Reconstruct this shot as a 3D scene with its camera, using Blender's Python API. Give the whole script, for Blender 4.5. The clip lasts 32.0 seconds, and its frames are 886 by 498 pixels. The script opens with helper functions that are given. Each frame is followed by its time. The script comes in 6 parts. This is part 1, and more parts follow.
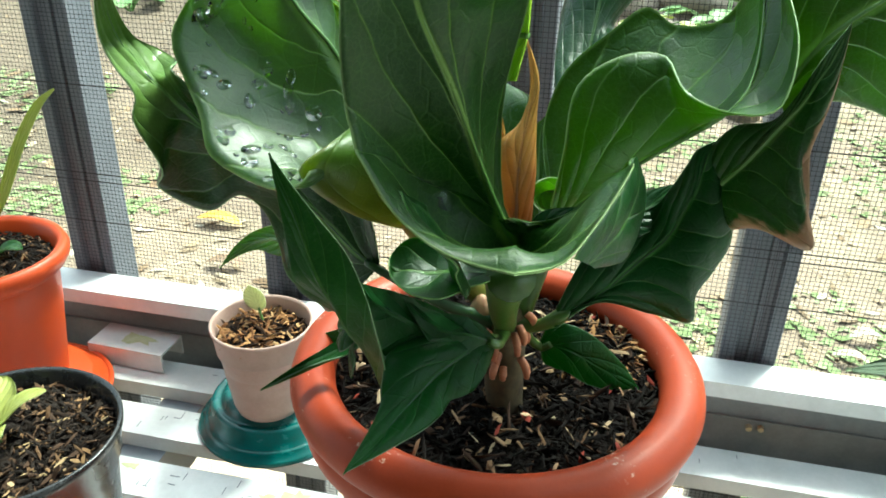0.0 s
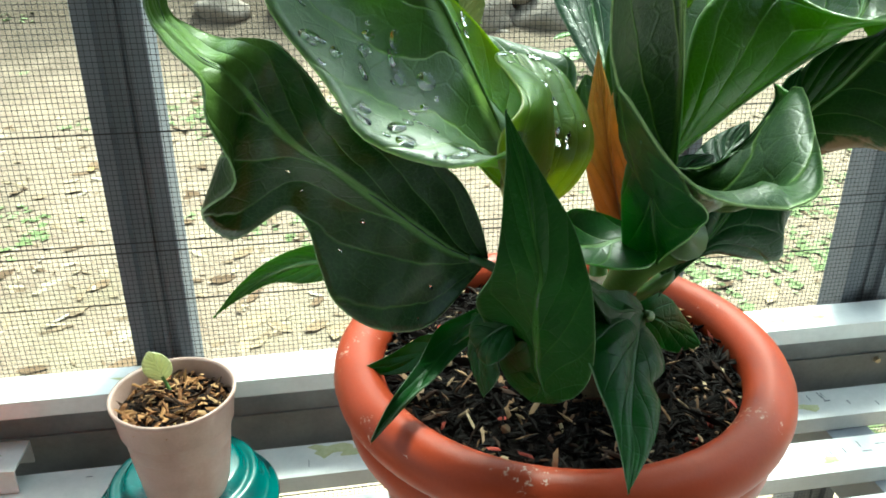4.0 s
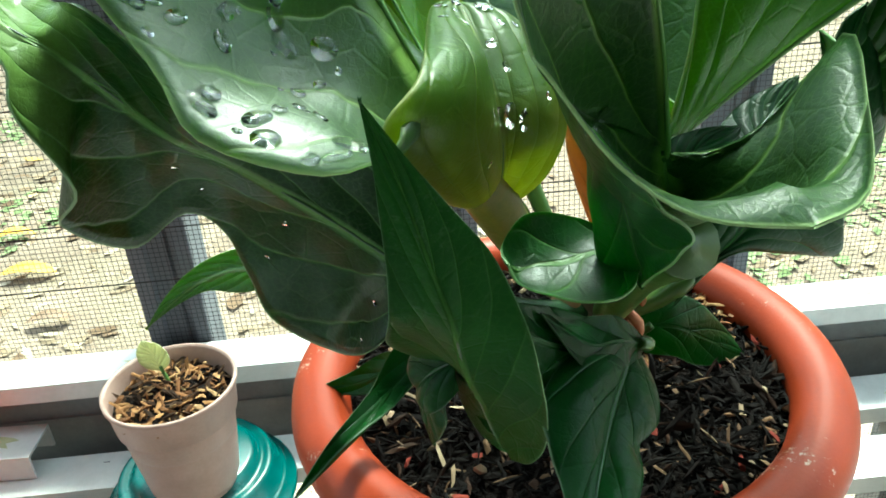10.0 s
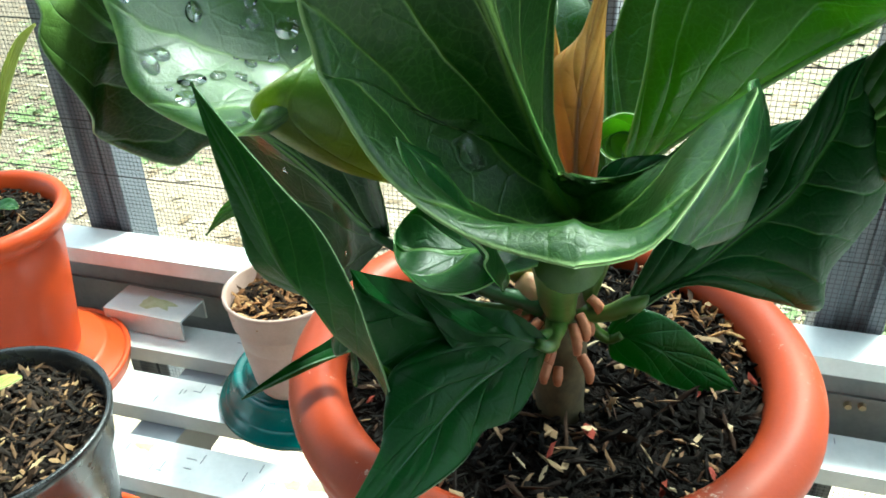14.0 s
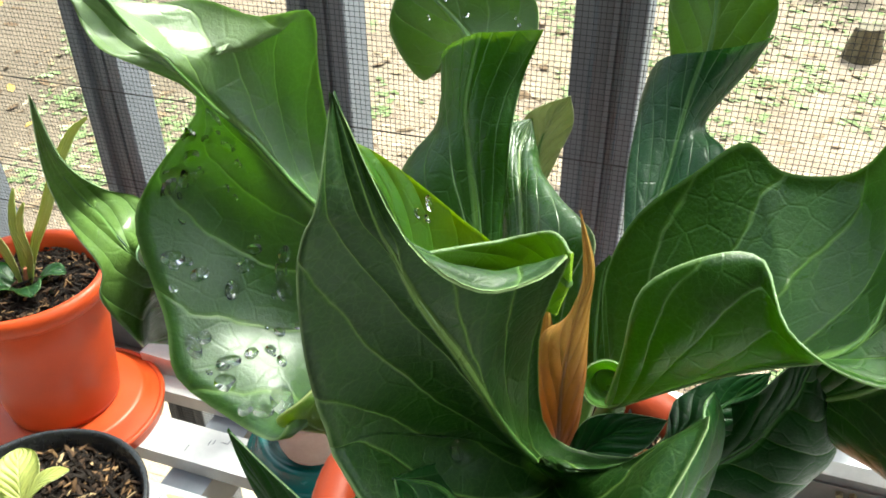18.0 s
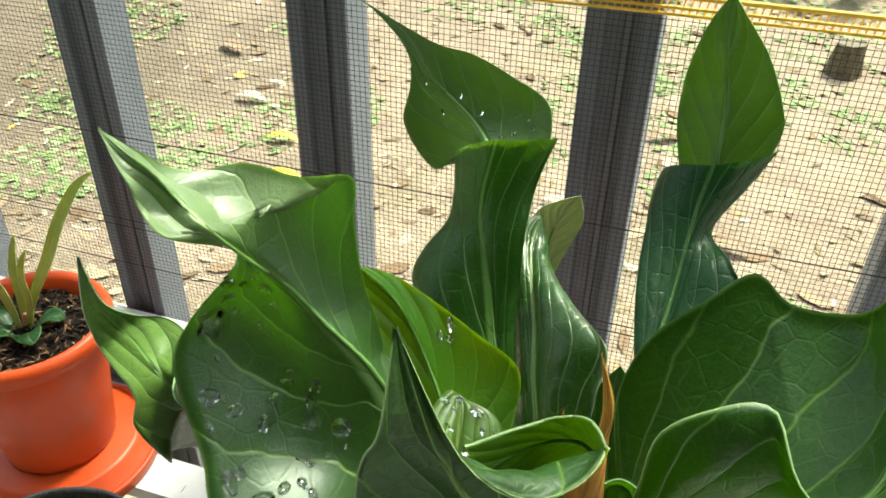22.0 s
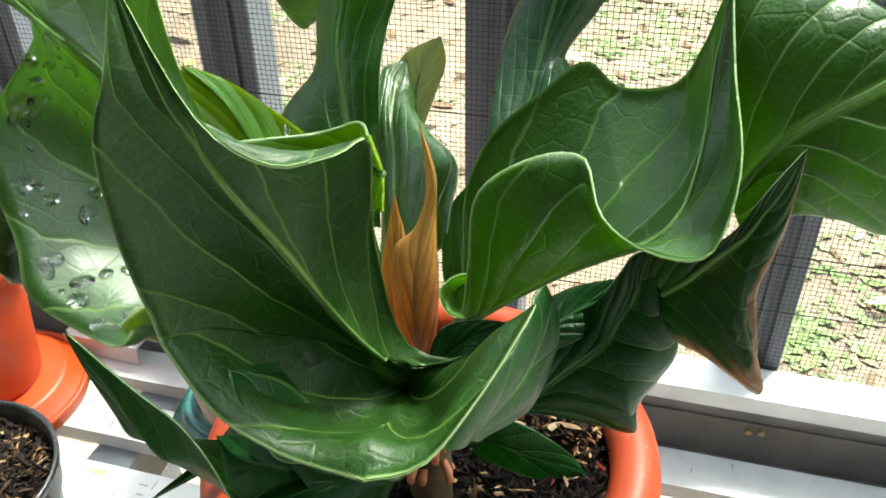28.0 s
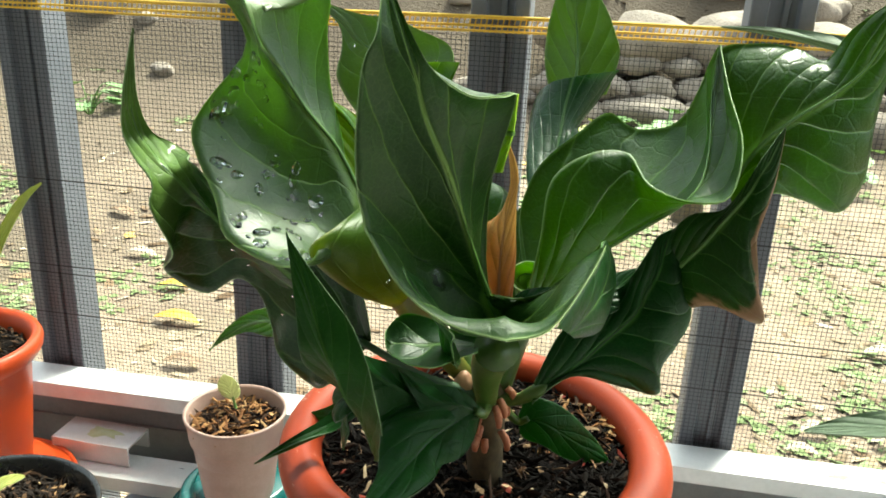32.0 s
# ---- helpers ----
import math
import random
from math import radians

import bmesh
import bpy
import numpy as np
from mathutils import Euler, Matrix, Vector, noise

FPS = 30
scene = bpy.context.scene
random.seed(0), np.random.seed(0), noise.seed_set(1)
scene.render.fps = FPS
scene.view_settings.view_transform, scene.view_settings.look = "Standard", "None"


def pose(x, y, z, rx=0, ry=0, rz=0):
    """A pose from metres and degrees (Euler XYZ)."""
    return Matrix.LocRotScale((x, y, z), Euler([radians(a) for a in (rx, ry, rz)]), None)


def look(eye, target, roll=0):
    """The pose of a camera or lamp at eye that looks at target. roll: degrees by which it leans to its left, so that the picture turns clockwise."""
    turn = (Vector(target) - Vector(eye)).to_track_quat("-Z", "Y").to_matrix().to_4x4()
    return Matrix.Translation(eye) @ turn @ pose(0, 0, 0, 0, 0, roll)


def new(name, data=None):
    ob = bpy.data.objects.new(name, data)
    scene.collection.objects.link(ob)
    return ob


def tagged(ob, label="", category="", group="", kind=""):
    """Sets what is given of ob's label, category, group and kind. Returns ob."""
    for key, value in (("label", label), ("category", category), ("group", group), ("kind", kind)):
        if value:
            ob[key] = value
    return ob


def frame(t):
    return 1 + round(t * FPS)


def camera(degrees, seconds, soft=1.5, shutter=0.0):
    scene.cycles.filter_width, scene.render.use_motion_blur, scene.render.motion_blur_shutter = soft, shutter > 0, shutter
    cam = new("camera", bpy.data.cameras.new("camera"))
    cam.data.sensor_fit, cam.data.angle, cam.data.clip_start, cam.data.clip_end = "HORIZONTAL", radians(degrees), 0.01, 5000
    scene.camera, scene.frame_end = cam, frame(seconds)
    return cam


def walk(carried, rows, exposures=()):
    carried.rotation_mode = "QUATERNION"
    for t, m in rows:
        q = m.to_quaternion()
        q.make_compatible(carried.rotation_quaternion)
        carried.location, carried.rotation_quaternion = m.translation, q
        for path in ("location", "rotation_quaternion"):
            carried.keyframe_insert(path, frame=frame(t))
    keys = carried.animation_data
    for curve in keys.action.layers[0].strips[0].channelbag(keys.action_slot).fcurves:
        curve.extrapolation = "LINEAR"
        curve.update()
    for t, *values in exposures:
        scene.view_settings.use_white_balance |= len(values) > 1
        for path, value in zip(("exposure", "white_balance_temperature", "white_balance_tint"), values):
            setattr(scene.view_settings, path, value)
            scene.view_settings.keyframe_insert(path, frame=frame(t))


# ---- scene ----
# ---- camera ----
cam = camera(58.02, 32.0, soft=1.75)
PATH = [
    (0, (0.0374, -0.3385, 0.4381), (-0.1830, 0.5203, -0.0245), 1.27),
    (0.5, (0.0251, -0.3384, 0.4325), (-0.1808, 0.5419, 0.0052), 1.76),
    (1, (0.0180, -0.3397, 0.4247), (-0.1699, 0.5530, 0.0151), 2.15),
    (1.5, (-0.0033, -0.3353, 0.4203), (-0.1463, 0.5658, 0.0110), 2.27),
    (2, (-0.0316, -0.3265, 0.4198), (-0.1140, 0.5774, 0.0001), 2.55),
    (2.5, (-0.0536, -0.3224, 0.4153), (-0.0833, 0.5863, -0.0011), 1.82),
    (3, (-0.0736, -0.3179, 0.4111), (-0.0546, 0.5908, -0.0058), 1.05),
    (3.5, (-0.0929, -0.3142, 0.4066), (-0.0265, 0.5894, -0.0166), 0.33),
    (4, (-0.1163, -0.3112, 0.3998), (0.0016, 0.5854, -0.0270), 0.05),
    (4.5, (-0.1356, -0.3040, 0.3907), (0.0232, 0.5839, -0.0410), 0.23),
    (6.5, (-0.1656, -0.2408, 0.3852), (0.0651, 0.6064, -0.0933), -2.33),
    (7, (-0.1677, -0.2321, 0.3850), (0.0709, 0.6083, -0.1016), -2.50),
    (7.5, (-0.1575, -0.2275, 0.3898), (0.0839, 0.6031, -0.1120), -3.04),
    (8, (-0.1344, -0.2249, 0.3922), (0.0789, 0.6050, -0.1232), -4.25),
    (8.5, (-0.1097, -0.2287, 0.3926), (0.0510, 0.6110, -0.1262), -4.81),
    (9, (-0.0946, -0.2385, 0.3884), (0.0150, 0.6231, -0.1072), -5.04),
    (9.5, (-0.0813, -0.2473, 0.3877), (-0.0212, 0.6255, -0.0967), -4.43),
    (10, (-0.0644, -0.2497, 0.3881), (-0.0599, 0.6248, -0.0968), -4.15),
    (10.5, (-0.0452, -0.2524, 0.3884), (-0.0964, 0.6201, -0.0974), -4.17),
    (11, (-0.0333, -0.2527, 0.3900), (-0.1269, 0.6119, -0.1036), -3.56),
    (11.5, (-0.0232, -0.2563, 0.3889), (-0.1535, 0.6039, -0.1041), -2.82),
    (12, (-0.0143, -0.2595, 0.3872), (-0.1750, 0.5975, -0.1024), -2.08),
    (12.5, (-0.0015, -0.2590, 0.3856), (-0.2026, 0.5888, -0.1051), -2.01),
    (13, (0.0089, -0.2581, 0.3872), (-0.2263, 0.5780, -0.1084), -1.87),
    (13.5, (0.0169, -0.2569, 0.3930), (-0.2424, 0.5647, -0.1147), -1.71),
    (15.5, (0.0335, -0.2500, 0.4402), (-0.2712, 0.5232, -0.1159), -1.43),
    (16, (0.0331, -0.2509, 0.4535), (-0.2740, 0.5217, -0.1022), -1.17),
    (16.5, (0.0308, -0.2454, 0.4649), (-0.2757, 0.5232, -0.0966), -1.02),
    (17, (0.0290, -0.2399, 0.4766), (-0.2761, 0.5265, -0.0887), -1.01),
    (17.5, (0.0268, -0.2365, 0.4860), (-0.2770, 0.5327, -0.0761), -0.66),
    (18, (0.0259, -0.2325, 0.4948), (-0.2789, 0.5396, -0.0628), -0.46),
    (18.5, (0.0237, -0.2307, 0.5084), (-0.2781, 0.5416, -0.0506), -0.24),
    (19, (0.0187, -0.2295, 0.5138), (-0.2774, 0.5483, -0.0405), 0.15),
    (19.5, (0.0154, -0.2311, 0.5183), (-0.2745, 0.5506, -0.0340), 0.78),
    (20, (0.0104, -0.2297, 0.5221), (-0.2744, 0.5548, -0.0288), 1.16),
    (20.5, (0.0089, -0.2286, 0.5255), (-0.2755, 0.5578, -0.0228), 1.09),
    (21, (0.0088, -0.2286, 0.5317), (-0.2766, 0.5558, -0.0190), 0.94),
    (21.5, (0.0072, -0.2263, 0.5375), (-0.2762, 0.5528, -0.0217), 1.15),
    (22, (0.0049, -0.2209, 0.5390), (-0.2743, 0.5551, -0.0266), 1.28),
    (22.5, (-0.0009, -0.2174, 0.5399), (-0.2752, 0.5589, -0.0276), 1.41),
    (23, (-0.0001, -0.2076, 0.5398), (-0.2773, 0.5635, -0.0334), 0.85),
    (23.5, (0.0086, -0.2006, 0.5398), (-0.2808, 0.5628, -0.0375), 0.15),
    (24, (0.0196, -0.1976, 0.5373), (-0.2856, 0.5625, -0.0364), -0.59),
    (24.5, (0.0285, -0.2017, 0.5309), (-0.2928, 0.5579, -0.0346), -1.25),
    (26.5, (0.0739, -0.2107, 0.5280), (-0.2419, 0.5328, -0.0615), -2.16),
    (27, (0.0761, -0.2200, 0.5130), (-0.2178, 0.5369, -0.0707), -2.24),
    (27.5, (0.0737, -0.2304, 0.4960), (-0.2033, 0.5389, -0.0798), -2.04),
    (28, (0.0670, -0.2432, 0.4800), (-0.1866, 0.5408, -0.0866), -1.00),
    (28.5, (0.0598, -0.2737, 0.4772), (-0.1546, 0.5262, -0.0833), 1.07),
    (29, (0.0587, -0.3000, 0.4750), (-0.1396, 0.5066, -0.0819), 2.41),
    (29.5, (0.0629, -0.3145, 0.4682), (-0.1509, 0.5024, -0.0675), 2.03),
    (30, (0.0591, -0.3371, 0.4590), (-0.1491, 0.4993, -0.0480), 3.33),
    (30.5, (0.0475, -0.3522, 0.4542), (-0.1435, 0.4935, -0.0441), 3.85),
    (31, (0.0406, -0.3614, 0.4501), (-0.1367, 0.4936, -0.0373), 3.88),
    (31.5, (0.0293, -0.3710, 0.4498), (-0.1340, 0.5137, 0.0132), 3.83),
    (32, (0.0295, -0.3736, 0.4411), (-0.1481, 0.5486, 0.0976), 2.67),
]
EXPOSURES = [(0, 2.12, 6100, -14), (4.5, 2.08, 6050, -17), (8, 2.11, 6050, -18), (13, 2.33, 5800, -20), (16, 2.42, 5900, -12), (18, 2.19, 6450, -5), (20, 1.94, 6900, -7),
             (24, 1.91, 6900, -9), (26.5, 1.99, 6750, -7), (28, 2.25, 6500, -5), (30, 2.06, 6500, -7), (32, 2.03, 6750, -7)]
walk(cam, [(t, look(eye, target, roll)) for t, eye, target, roll in PATH], EXPOSURES)

# ---- light ----
SUN_ELEVATION, SUN_AZIMUTH = radians(57), radians(25)   # azimuth from +y towards +x
world = bpy.data.worlds.new("sky")
world.use_nodes = True
scene.world = world
wn = world.node_tree
sky = wn.nodes.new("ShaderNodeTexSky")
sky.sky_type, sky.sun_disc = "NISHITA", False
sky.sun_elevation, sky.sun_rotation = SUN_ELEVATION, SUN_AZIMUTH
sky.air_density, sky.dust_density = 1.0, 4.0
haze = wn.nodes.new("ShaderNodeHueSaturation")
haze.inputs["Saturation"].default_value = 0.45
wn.links.new(sky.outputs["Color"], haze.inputs["Color"])
wn.links.new(haze.outputs["Color"], wn.nodes["Background"].inputs["Color"])
wn.nodes["Background"].inputs["Strength"].default_value = 0.15
sun_data = bpy.data.lights.new("sun", "SUN")
sun_data.energy, sun_data.angle, sun_data.color = 2.4, radians(11), (1.0, 0.96, 0.89)
sun = new("sun", sun_data)
sun_dir = Vector((math.sin(SUN_AZIMUTH) * math.cos(SUN_ELEVATION), math.cos(SUN_AZIMUTH) * math.cos(SUN_ELEVATION), math.sin(SUN_ELEVATION)))
sun.matrix_world = look(sun_dir * 10, (0, 0, 0))

# ---- materials ----


def material(name, base=(0.5, 0.5, 0.5), rough=0.5, metal=0.0):
    m = bpy.data.materials.new(name)
    m.use_nodes = True
    b = m.node_tree.nodes["Principled BSDF"]
    b.inputs["Base Color"].default_value = (*base, 1)
    b.inputs["Roughness"].default_value = rough
    b.inputs["Metallic"].default_value = metal
    return m, m.node_tree, b


def node(tree, kind, **values):
    n = tree.nodes.new(kind)
    for key, value in values.items():
        n.inputs[key.replace("_", " ")].default_value = value
    return n


def noise_tex(tree, scale, detail=4.0, rough=0.6, coords="Object"):
    c = tree.nodes.new("ShaderNodeTexCoord")
    n = node(tree, "ShaderNodeTexNoise", Scale=scale, Detail=detail, Roughness=rough)
    tree.links.new(c.outputs[coords], n.inputs["Vector"])
    return n.outputs["Fac"]


def ramp(tree, fac, stops):
    r = tree.nodes.new("ShaderNodeValToRGB")
    while len(r.color_ramp.elements) < len(stops):
        r.color_ramp.elements.new(0.5)
    for e, (p, c) in zip(r.color_ramp.elements, stops):
        e.position, e.color = p, (*c, 1)
    tree.links.new(fac, r.inputs["Fac"])
    return r.outputs["Color"]


def mix(tree, fac, a, b, mode="MIX"):
    m = tree.nodes.new("ShaderNodeMix")
    m.data_type, m.blend_type = "RGBA", mode
    for slot, value in (("Factor", fac), ("A", a), ("B", b)):
        socket = [s for s in m.inputs if s.name == slot and (s.type == "VALUE" if slot == "Factor" else s.type == "RGBA")][0]
        if isinstance(value, (int, float)):
            socket.default_value = value
        elif isinstance(value, tuple):
            socket.default_value = (*value, 1)
        else:
            tree.links.new(value, socket)
    return [s for s in m.outputs if s.type == "RGBA"][0]


def calc(tree, op, a, b=0.0):
    m = tree.nodes.new("ShaderNodeMath")
    m.operation = op
    for k, value in enumerate((a, b)):
        if isinstance(value, (int, float)):
            m.inputs[k].default_value = value
        else:
            tree.links.new(value, m.inputs[k])
    return m.outputs[0]


def bump(tree, b, height, strength=0.3, distance=0.001):
    n = node(tree, "ShaderNodeBump", Strength=strength, Distance=distance)
    tree.links.new(height, n.inputs["Height"])
    tree.links.new(n.outputs["Normal"], b.inputs["Normal"])
    return n


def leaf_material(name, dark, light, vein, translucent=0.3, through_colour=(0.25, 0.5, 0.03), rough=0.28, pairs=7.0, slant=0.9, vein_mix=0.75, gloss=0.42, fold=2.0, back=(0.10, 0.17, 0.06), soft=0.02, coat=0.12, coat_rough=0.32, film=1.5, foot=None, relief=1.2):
    """Leaf skin in blade coordinates: u runs from edge to edge, v from the stalk to the tip."""
    m, t, b = material(name, dark, rough)
    uv = t.nodes.new("ShaderNodeUVMap")
    sep = t.nodes.new("ShaderNodeSeparateXYZ")
    t.links.new(uv.outputs["UV"], sep.inputs[0])
    side = calc(t, "ABSOLUTE", calc(t, "SUBTRACT", sep.outputs["X"], 0.5))
    side = calc(t, "MULTIPLY", side, 2.0)
    wander = calc(t, "MULTIPLY", noise_tex(t, 45.0, 2.0), 0.06)
    along = calc(t, "SUBTRACT", calc(t, "ADD", sep.outputs["Y"], wander), calc(t, "MULTIPLY", calc(t, "POWER", side, 0.8), slant * 0.45))
    saw = calc(t, "FRACT", calc(t, "MULTIPLY", along, pairs))
    tri = calc(t, "MULTIPLY", calc(t, "ABSOLUTE", calc(t, "SUBTRACT", saw, 0.5)), 2.0)
    veins = calc(t, "SUBTRACT", 1.0, calc(t, "MULTIPLY", calc(t, "SUBTRACT", 1.0, tri), 11.0))
    veins = calc(t, "MAXIMUM", veins, 0.0)
    veins = calc(t, "MULTIPLY", veins, calc(t, "SUBTRACT", 1.0, calc(t, "MULTIPLY", side, 0.55)))
    mid = calc(t, "MAXIMUM", calc(t, "SUBTRACT", 1.0, calc(t, "DIVIDE", side, calc(t, "ADD", 0.03, calc(t, "MULTIPLY", calc(t, "SUBTRACT", 1.0, sep.outputs["Y"]), 0.06)))), 0.0)
    mid = calc(t, "MINIMUM", calc(t, "MULTIPLY", mid, 2.0), 1.0)
    veins = calc(t, "MAXIMUM", veins, mid)
    rim = calc(t, "MAXIMUM", calc(t, "MULTIPLY", calc(t, "SUBTRACT", side, 0.978), 46.0), 0.0)
    c = t.nodes.new("ShaderNodeTexCoord")
    cells = node(t, "ShaderNodeTexVoronoi", Scale=420.0)
    cells.feature = "DISTANCE_TO_EDGE"
    t.links.new(c.outputs["Object"], cells.inputs["Vector"])
    net = calc(t, "MAXIMUM", calc(t, "SUBTRACT", 1.0, calc(t, "MULTIPLY", cells.outputs["Distance"], 9.0)), 0.0)
    fields = node(t, "ShaderNodeTexVoronoi", Scale=95.0)
    fields.feature = "DISTANCE_TO_EDGE"
    t.links.new(c.outputs["Object"], fields.inputs["Vector"])
    web = calc(t, "MAXIMUM", calc(t, "SUBTRACT", 1.0, calc(t, "MULTIPLY", fields.outputs["Distance"], 16.0)), 0.0)
    web = calc(t, "MULTIPLY", web, calc(t, "SUBTRACT", 1.0, calc(t, "MULTIPLY", side, 0.4)))
    dome = calc(t, "SUBTRACT", 1.0, calc(t, "MULTIPLY", tri, tri))
    base = mix(t, ramp(t, noise_tex(t, 28.0, 5.0), [(0.3, (0, 0, 0)), (0.7, (1, 1, 1))]), dark, light)
    # second tone past the fold; on the wet leaf it paints in sky sheen
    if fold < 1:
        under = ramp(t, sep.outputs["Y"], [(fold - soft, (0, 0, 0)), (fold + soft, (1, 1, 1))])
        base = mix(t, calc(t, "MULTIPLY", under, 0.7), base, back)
    if foot:
        low = ramp(t, sep.outputs["Y"], [(0.08, (1, 1, 1)), (0.5, (0, 0, 0))])
        base = mix(t, calc(t, "MULTIPLY", low, 0.85), base, foot)
    mottle = ramp(t, noise_tex(t, 75.0, 4.0, 0.65), [(0.38, (0, 0, 0)), (0.62, (1, 1, 1))])
    base = mix(t, calc(t, "MULTIPLY", mottle, 0.35), base, tuple(x * 0.45 for x in dark))
    base = mix(t, calc(t, "MULTIPLY", net, 0.09), base, vein)
    base = mix(t, calc(t, "MULTIPLY", web, 0.09 * vein_mix), base, vein)
    base = mix(t, calc(t, "MULTIPLY", veins, vein_mix), base, vein)
    dust = ramp(t, calc(t, "MULTIPLY", noise_tex(t, 900.0, 2.0), calc(t, "ADD", noise_tex(t, 40.0, 3.0), 0.35)), [(0.57, (0, 0, 0)), (0.61, (1, 1, 1))])
    base = mix(t, calc(t, "MULTIPLY", dust, 0.025), base, (0.5, 0.56, 0.48))
    base = mix(t, rim, base, tuple(min(1.0, x * 0.75 + 0.08) for x in vein))
    t.links.new(base, b.inputs["Base Color"])
    t.links.new(calc(t, "ADD", calc(t, "MULTIPLY", noise_tex(t, 60.0, 4.0), 0.22), rough - 0.1), b.inputs["Roughness"])
    height = calc(t, "ADD", calc(t, "MULTIPLY", veins, -1.0), calc(t, "MULTIPLY", net, -0.05))
    height = calc(t, "ADD", height, calc(t, "MULTIPLY", noise_tex(t, 140.0, 5.0, 0.7), 0.75))
    height = calc(t, "ADD", height, calc(t, "ADD", calc(t, "MULTIPLY", dome, relief), calc(t, "MULTIPLY", web, -0.25)))
    bp = bump(t, b, height, 0.5, 0.0012)
    b.inputs["Specular IOR Level"].default_value = gloss
    b.inputs["Coat Weight"].default_value = coat
    b.inputs["Coat Roughness"].default_value = coat_rough
    b.inputs["Coat IOR"].default_value = film
    tr = t.nodes.new("ShaderNodeBsdfTranslucent")
    t.links.new(mix(t, 0.75, base, through_colour), tr.inputs["Color"])
    t.links.new(bp.outputs["Normal"], tr.inputs["Normal"])
    ms = node(t, "ShaderNodeMixShader", Fac=translucent)
    t.links.new(b.outputs[0], ms.inputs[1])
    t.links.new(tr.outputs[0], ms.inputs[2])
    t.links.new(ms.outputs[0], t.nodes["Material Output"].inputs["Surface"])
    return m


def scorched(m):
    """Dry brown patches along one edge of a blade."""
    t = m.node_tree
    b = t.nodes["Principled BSDF"]
    old = b.inputs["Base Color"].links[0].from_socket
    uv = t.nodes.new("ShaderNodeUVMap")
    sep = t.nodes.new("ShaderNodeSeparateXYZ")
    t.links.new(uv.outputs["UV"], sep.inputs[0])
    edge = calc(t, "ADD", calc(t, "SUBTRACT", 0.10, sep.outputs["X"]), calc(t, "MULTIPLY", calc(t, "SUBTRACT", noise_tex(t, 70.0, 4.0), 0.5), 0.35))
    mask = ramp(t, edge, [(0.0, (0, 0, 0)), (0.05, (1, 1, 1))])
    t.links.new(mix(t, mask, old, (0.26, 0.15, 0.09)), b.inputs["Base Color"])
    return m


def speckled(name, dark, light, rough, scale, fine=400.0, metal=0.0, strength=0.3, distance=0.0006, gloss=0.5):
    m, t, b = material(name, dark, rough, metal)
    b.inputs["Specular IOR Level"].default_value = gloss
    a = noise_tex(t, scale, 5.0)
    f = noise_tex(t, fine, 3.0)
    t.links.new(ramp(t, calc(t, "ADD", calc(t, "MULTIPLY", a, 0.75), calc(t, "MULTIPLY", f, 0.25)), [(0.32, dark), (0.68, light)]), b.inputs["Base Color"])
    t.links.new(calc(t, "ADD", calc(t, "MULTIPLY", a, 0.25), rough - 0.12), b.inputs["Roughness"])
    bump(t, b, f, strength, distance)
    return m


MAT_LEAF = leaf_material("leaf_dark_green", (0.009, 0.039, 0.004), (0.02, 0.065, 0.006), (0.26, 0.4, 0.07), 0.38, (0.25, 0.52, 0.01), 0.3, gloss=0.3, coat=0.0)
MAT_LEAF_YOUNG = leaf_material("leaf_fresh_green", (0.015, 0.085, 0.008), (0.03, 0.13, 0.010), (0.22, 0.42, 0.06), 0.58, (0.55, 0.7, 0.03), 0.3)
# the pale tip tone stands for sun and sky on the folded-over face
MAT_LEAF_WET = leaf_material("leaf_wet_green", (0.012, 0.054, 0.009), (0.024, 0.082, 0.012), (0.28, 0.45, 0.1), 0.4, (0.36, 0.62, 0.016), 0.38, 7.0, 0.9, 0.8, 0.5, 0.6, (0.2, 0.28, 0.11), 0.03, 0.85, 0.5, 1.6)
MAT_LEAF_BACK = leaf_material("leaf_back_light_green", (0.045, 0.105, 0.022), (0.075, 0.15, 0.035), (0.2, 0.32, 0.09), 0.38, (0.36, 0.56, 0.04), 0.44, 5.0, 1.1, 0.6, 0.45, coat=0.05)
MAT_LEAF_GREY = leaf_material("leaf_grey_green", (0.3, 0.35, 0.18), (0.4, 0.45, 0.25), (0.46, 0.5, 0.3), 0.35, (0.5, 0.55, 0.25), 0.45)
MAT_LEAF_WAXY = leaf_material("leaf_waxy_green", (0.007, 0.032, 0.004), (0.015, 0.052, 0.006), (0.2, 0.34, 0.07), 0.13, (0.2, 0.5, 0.008), 0.4, 5.0, 0.9, 0.65, 0.26, coat=0.0)
MAT_LEAF_TROUGH = leaf_material("leaf_trough_green", (0.010, 0.044, 0.004), (0.024, 0.074, 0.007), (0.22, 0.38, 0.09), 0.31, (0.3, 0.56, 0.014), 0.3, 5.0, 1.2, 0.7, 0.36, coat=0.0)
MAT_LEAF_LOBE = leaf_material("leaf_lobe_green", (0.006, 0.040, 0.008), (0.014, 0.066, 0.012), (0.16, 0.34, 0.07), 0.36, (0.16, 0.52, 0.014), 0.34, 2.6, 0.9, 0.55, 0.3, coat=0.2, coat_rough=0.4)
# dark skin of the low inner leaves; their shade is in the colour
MAT_LEAF_SHADE = leaf_material("leaf_shaded_green", (0.004, 0.032, 0.006), (0.008, 0.05, 0.009), (0.06, 0.17, 0.035), 0.13, (0.08, 0.34, 0.012), 0.33, 6.0, 0.9, 0.7, 0.16, coat=0.0)
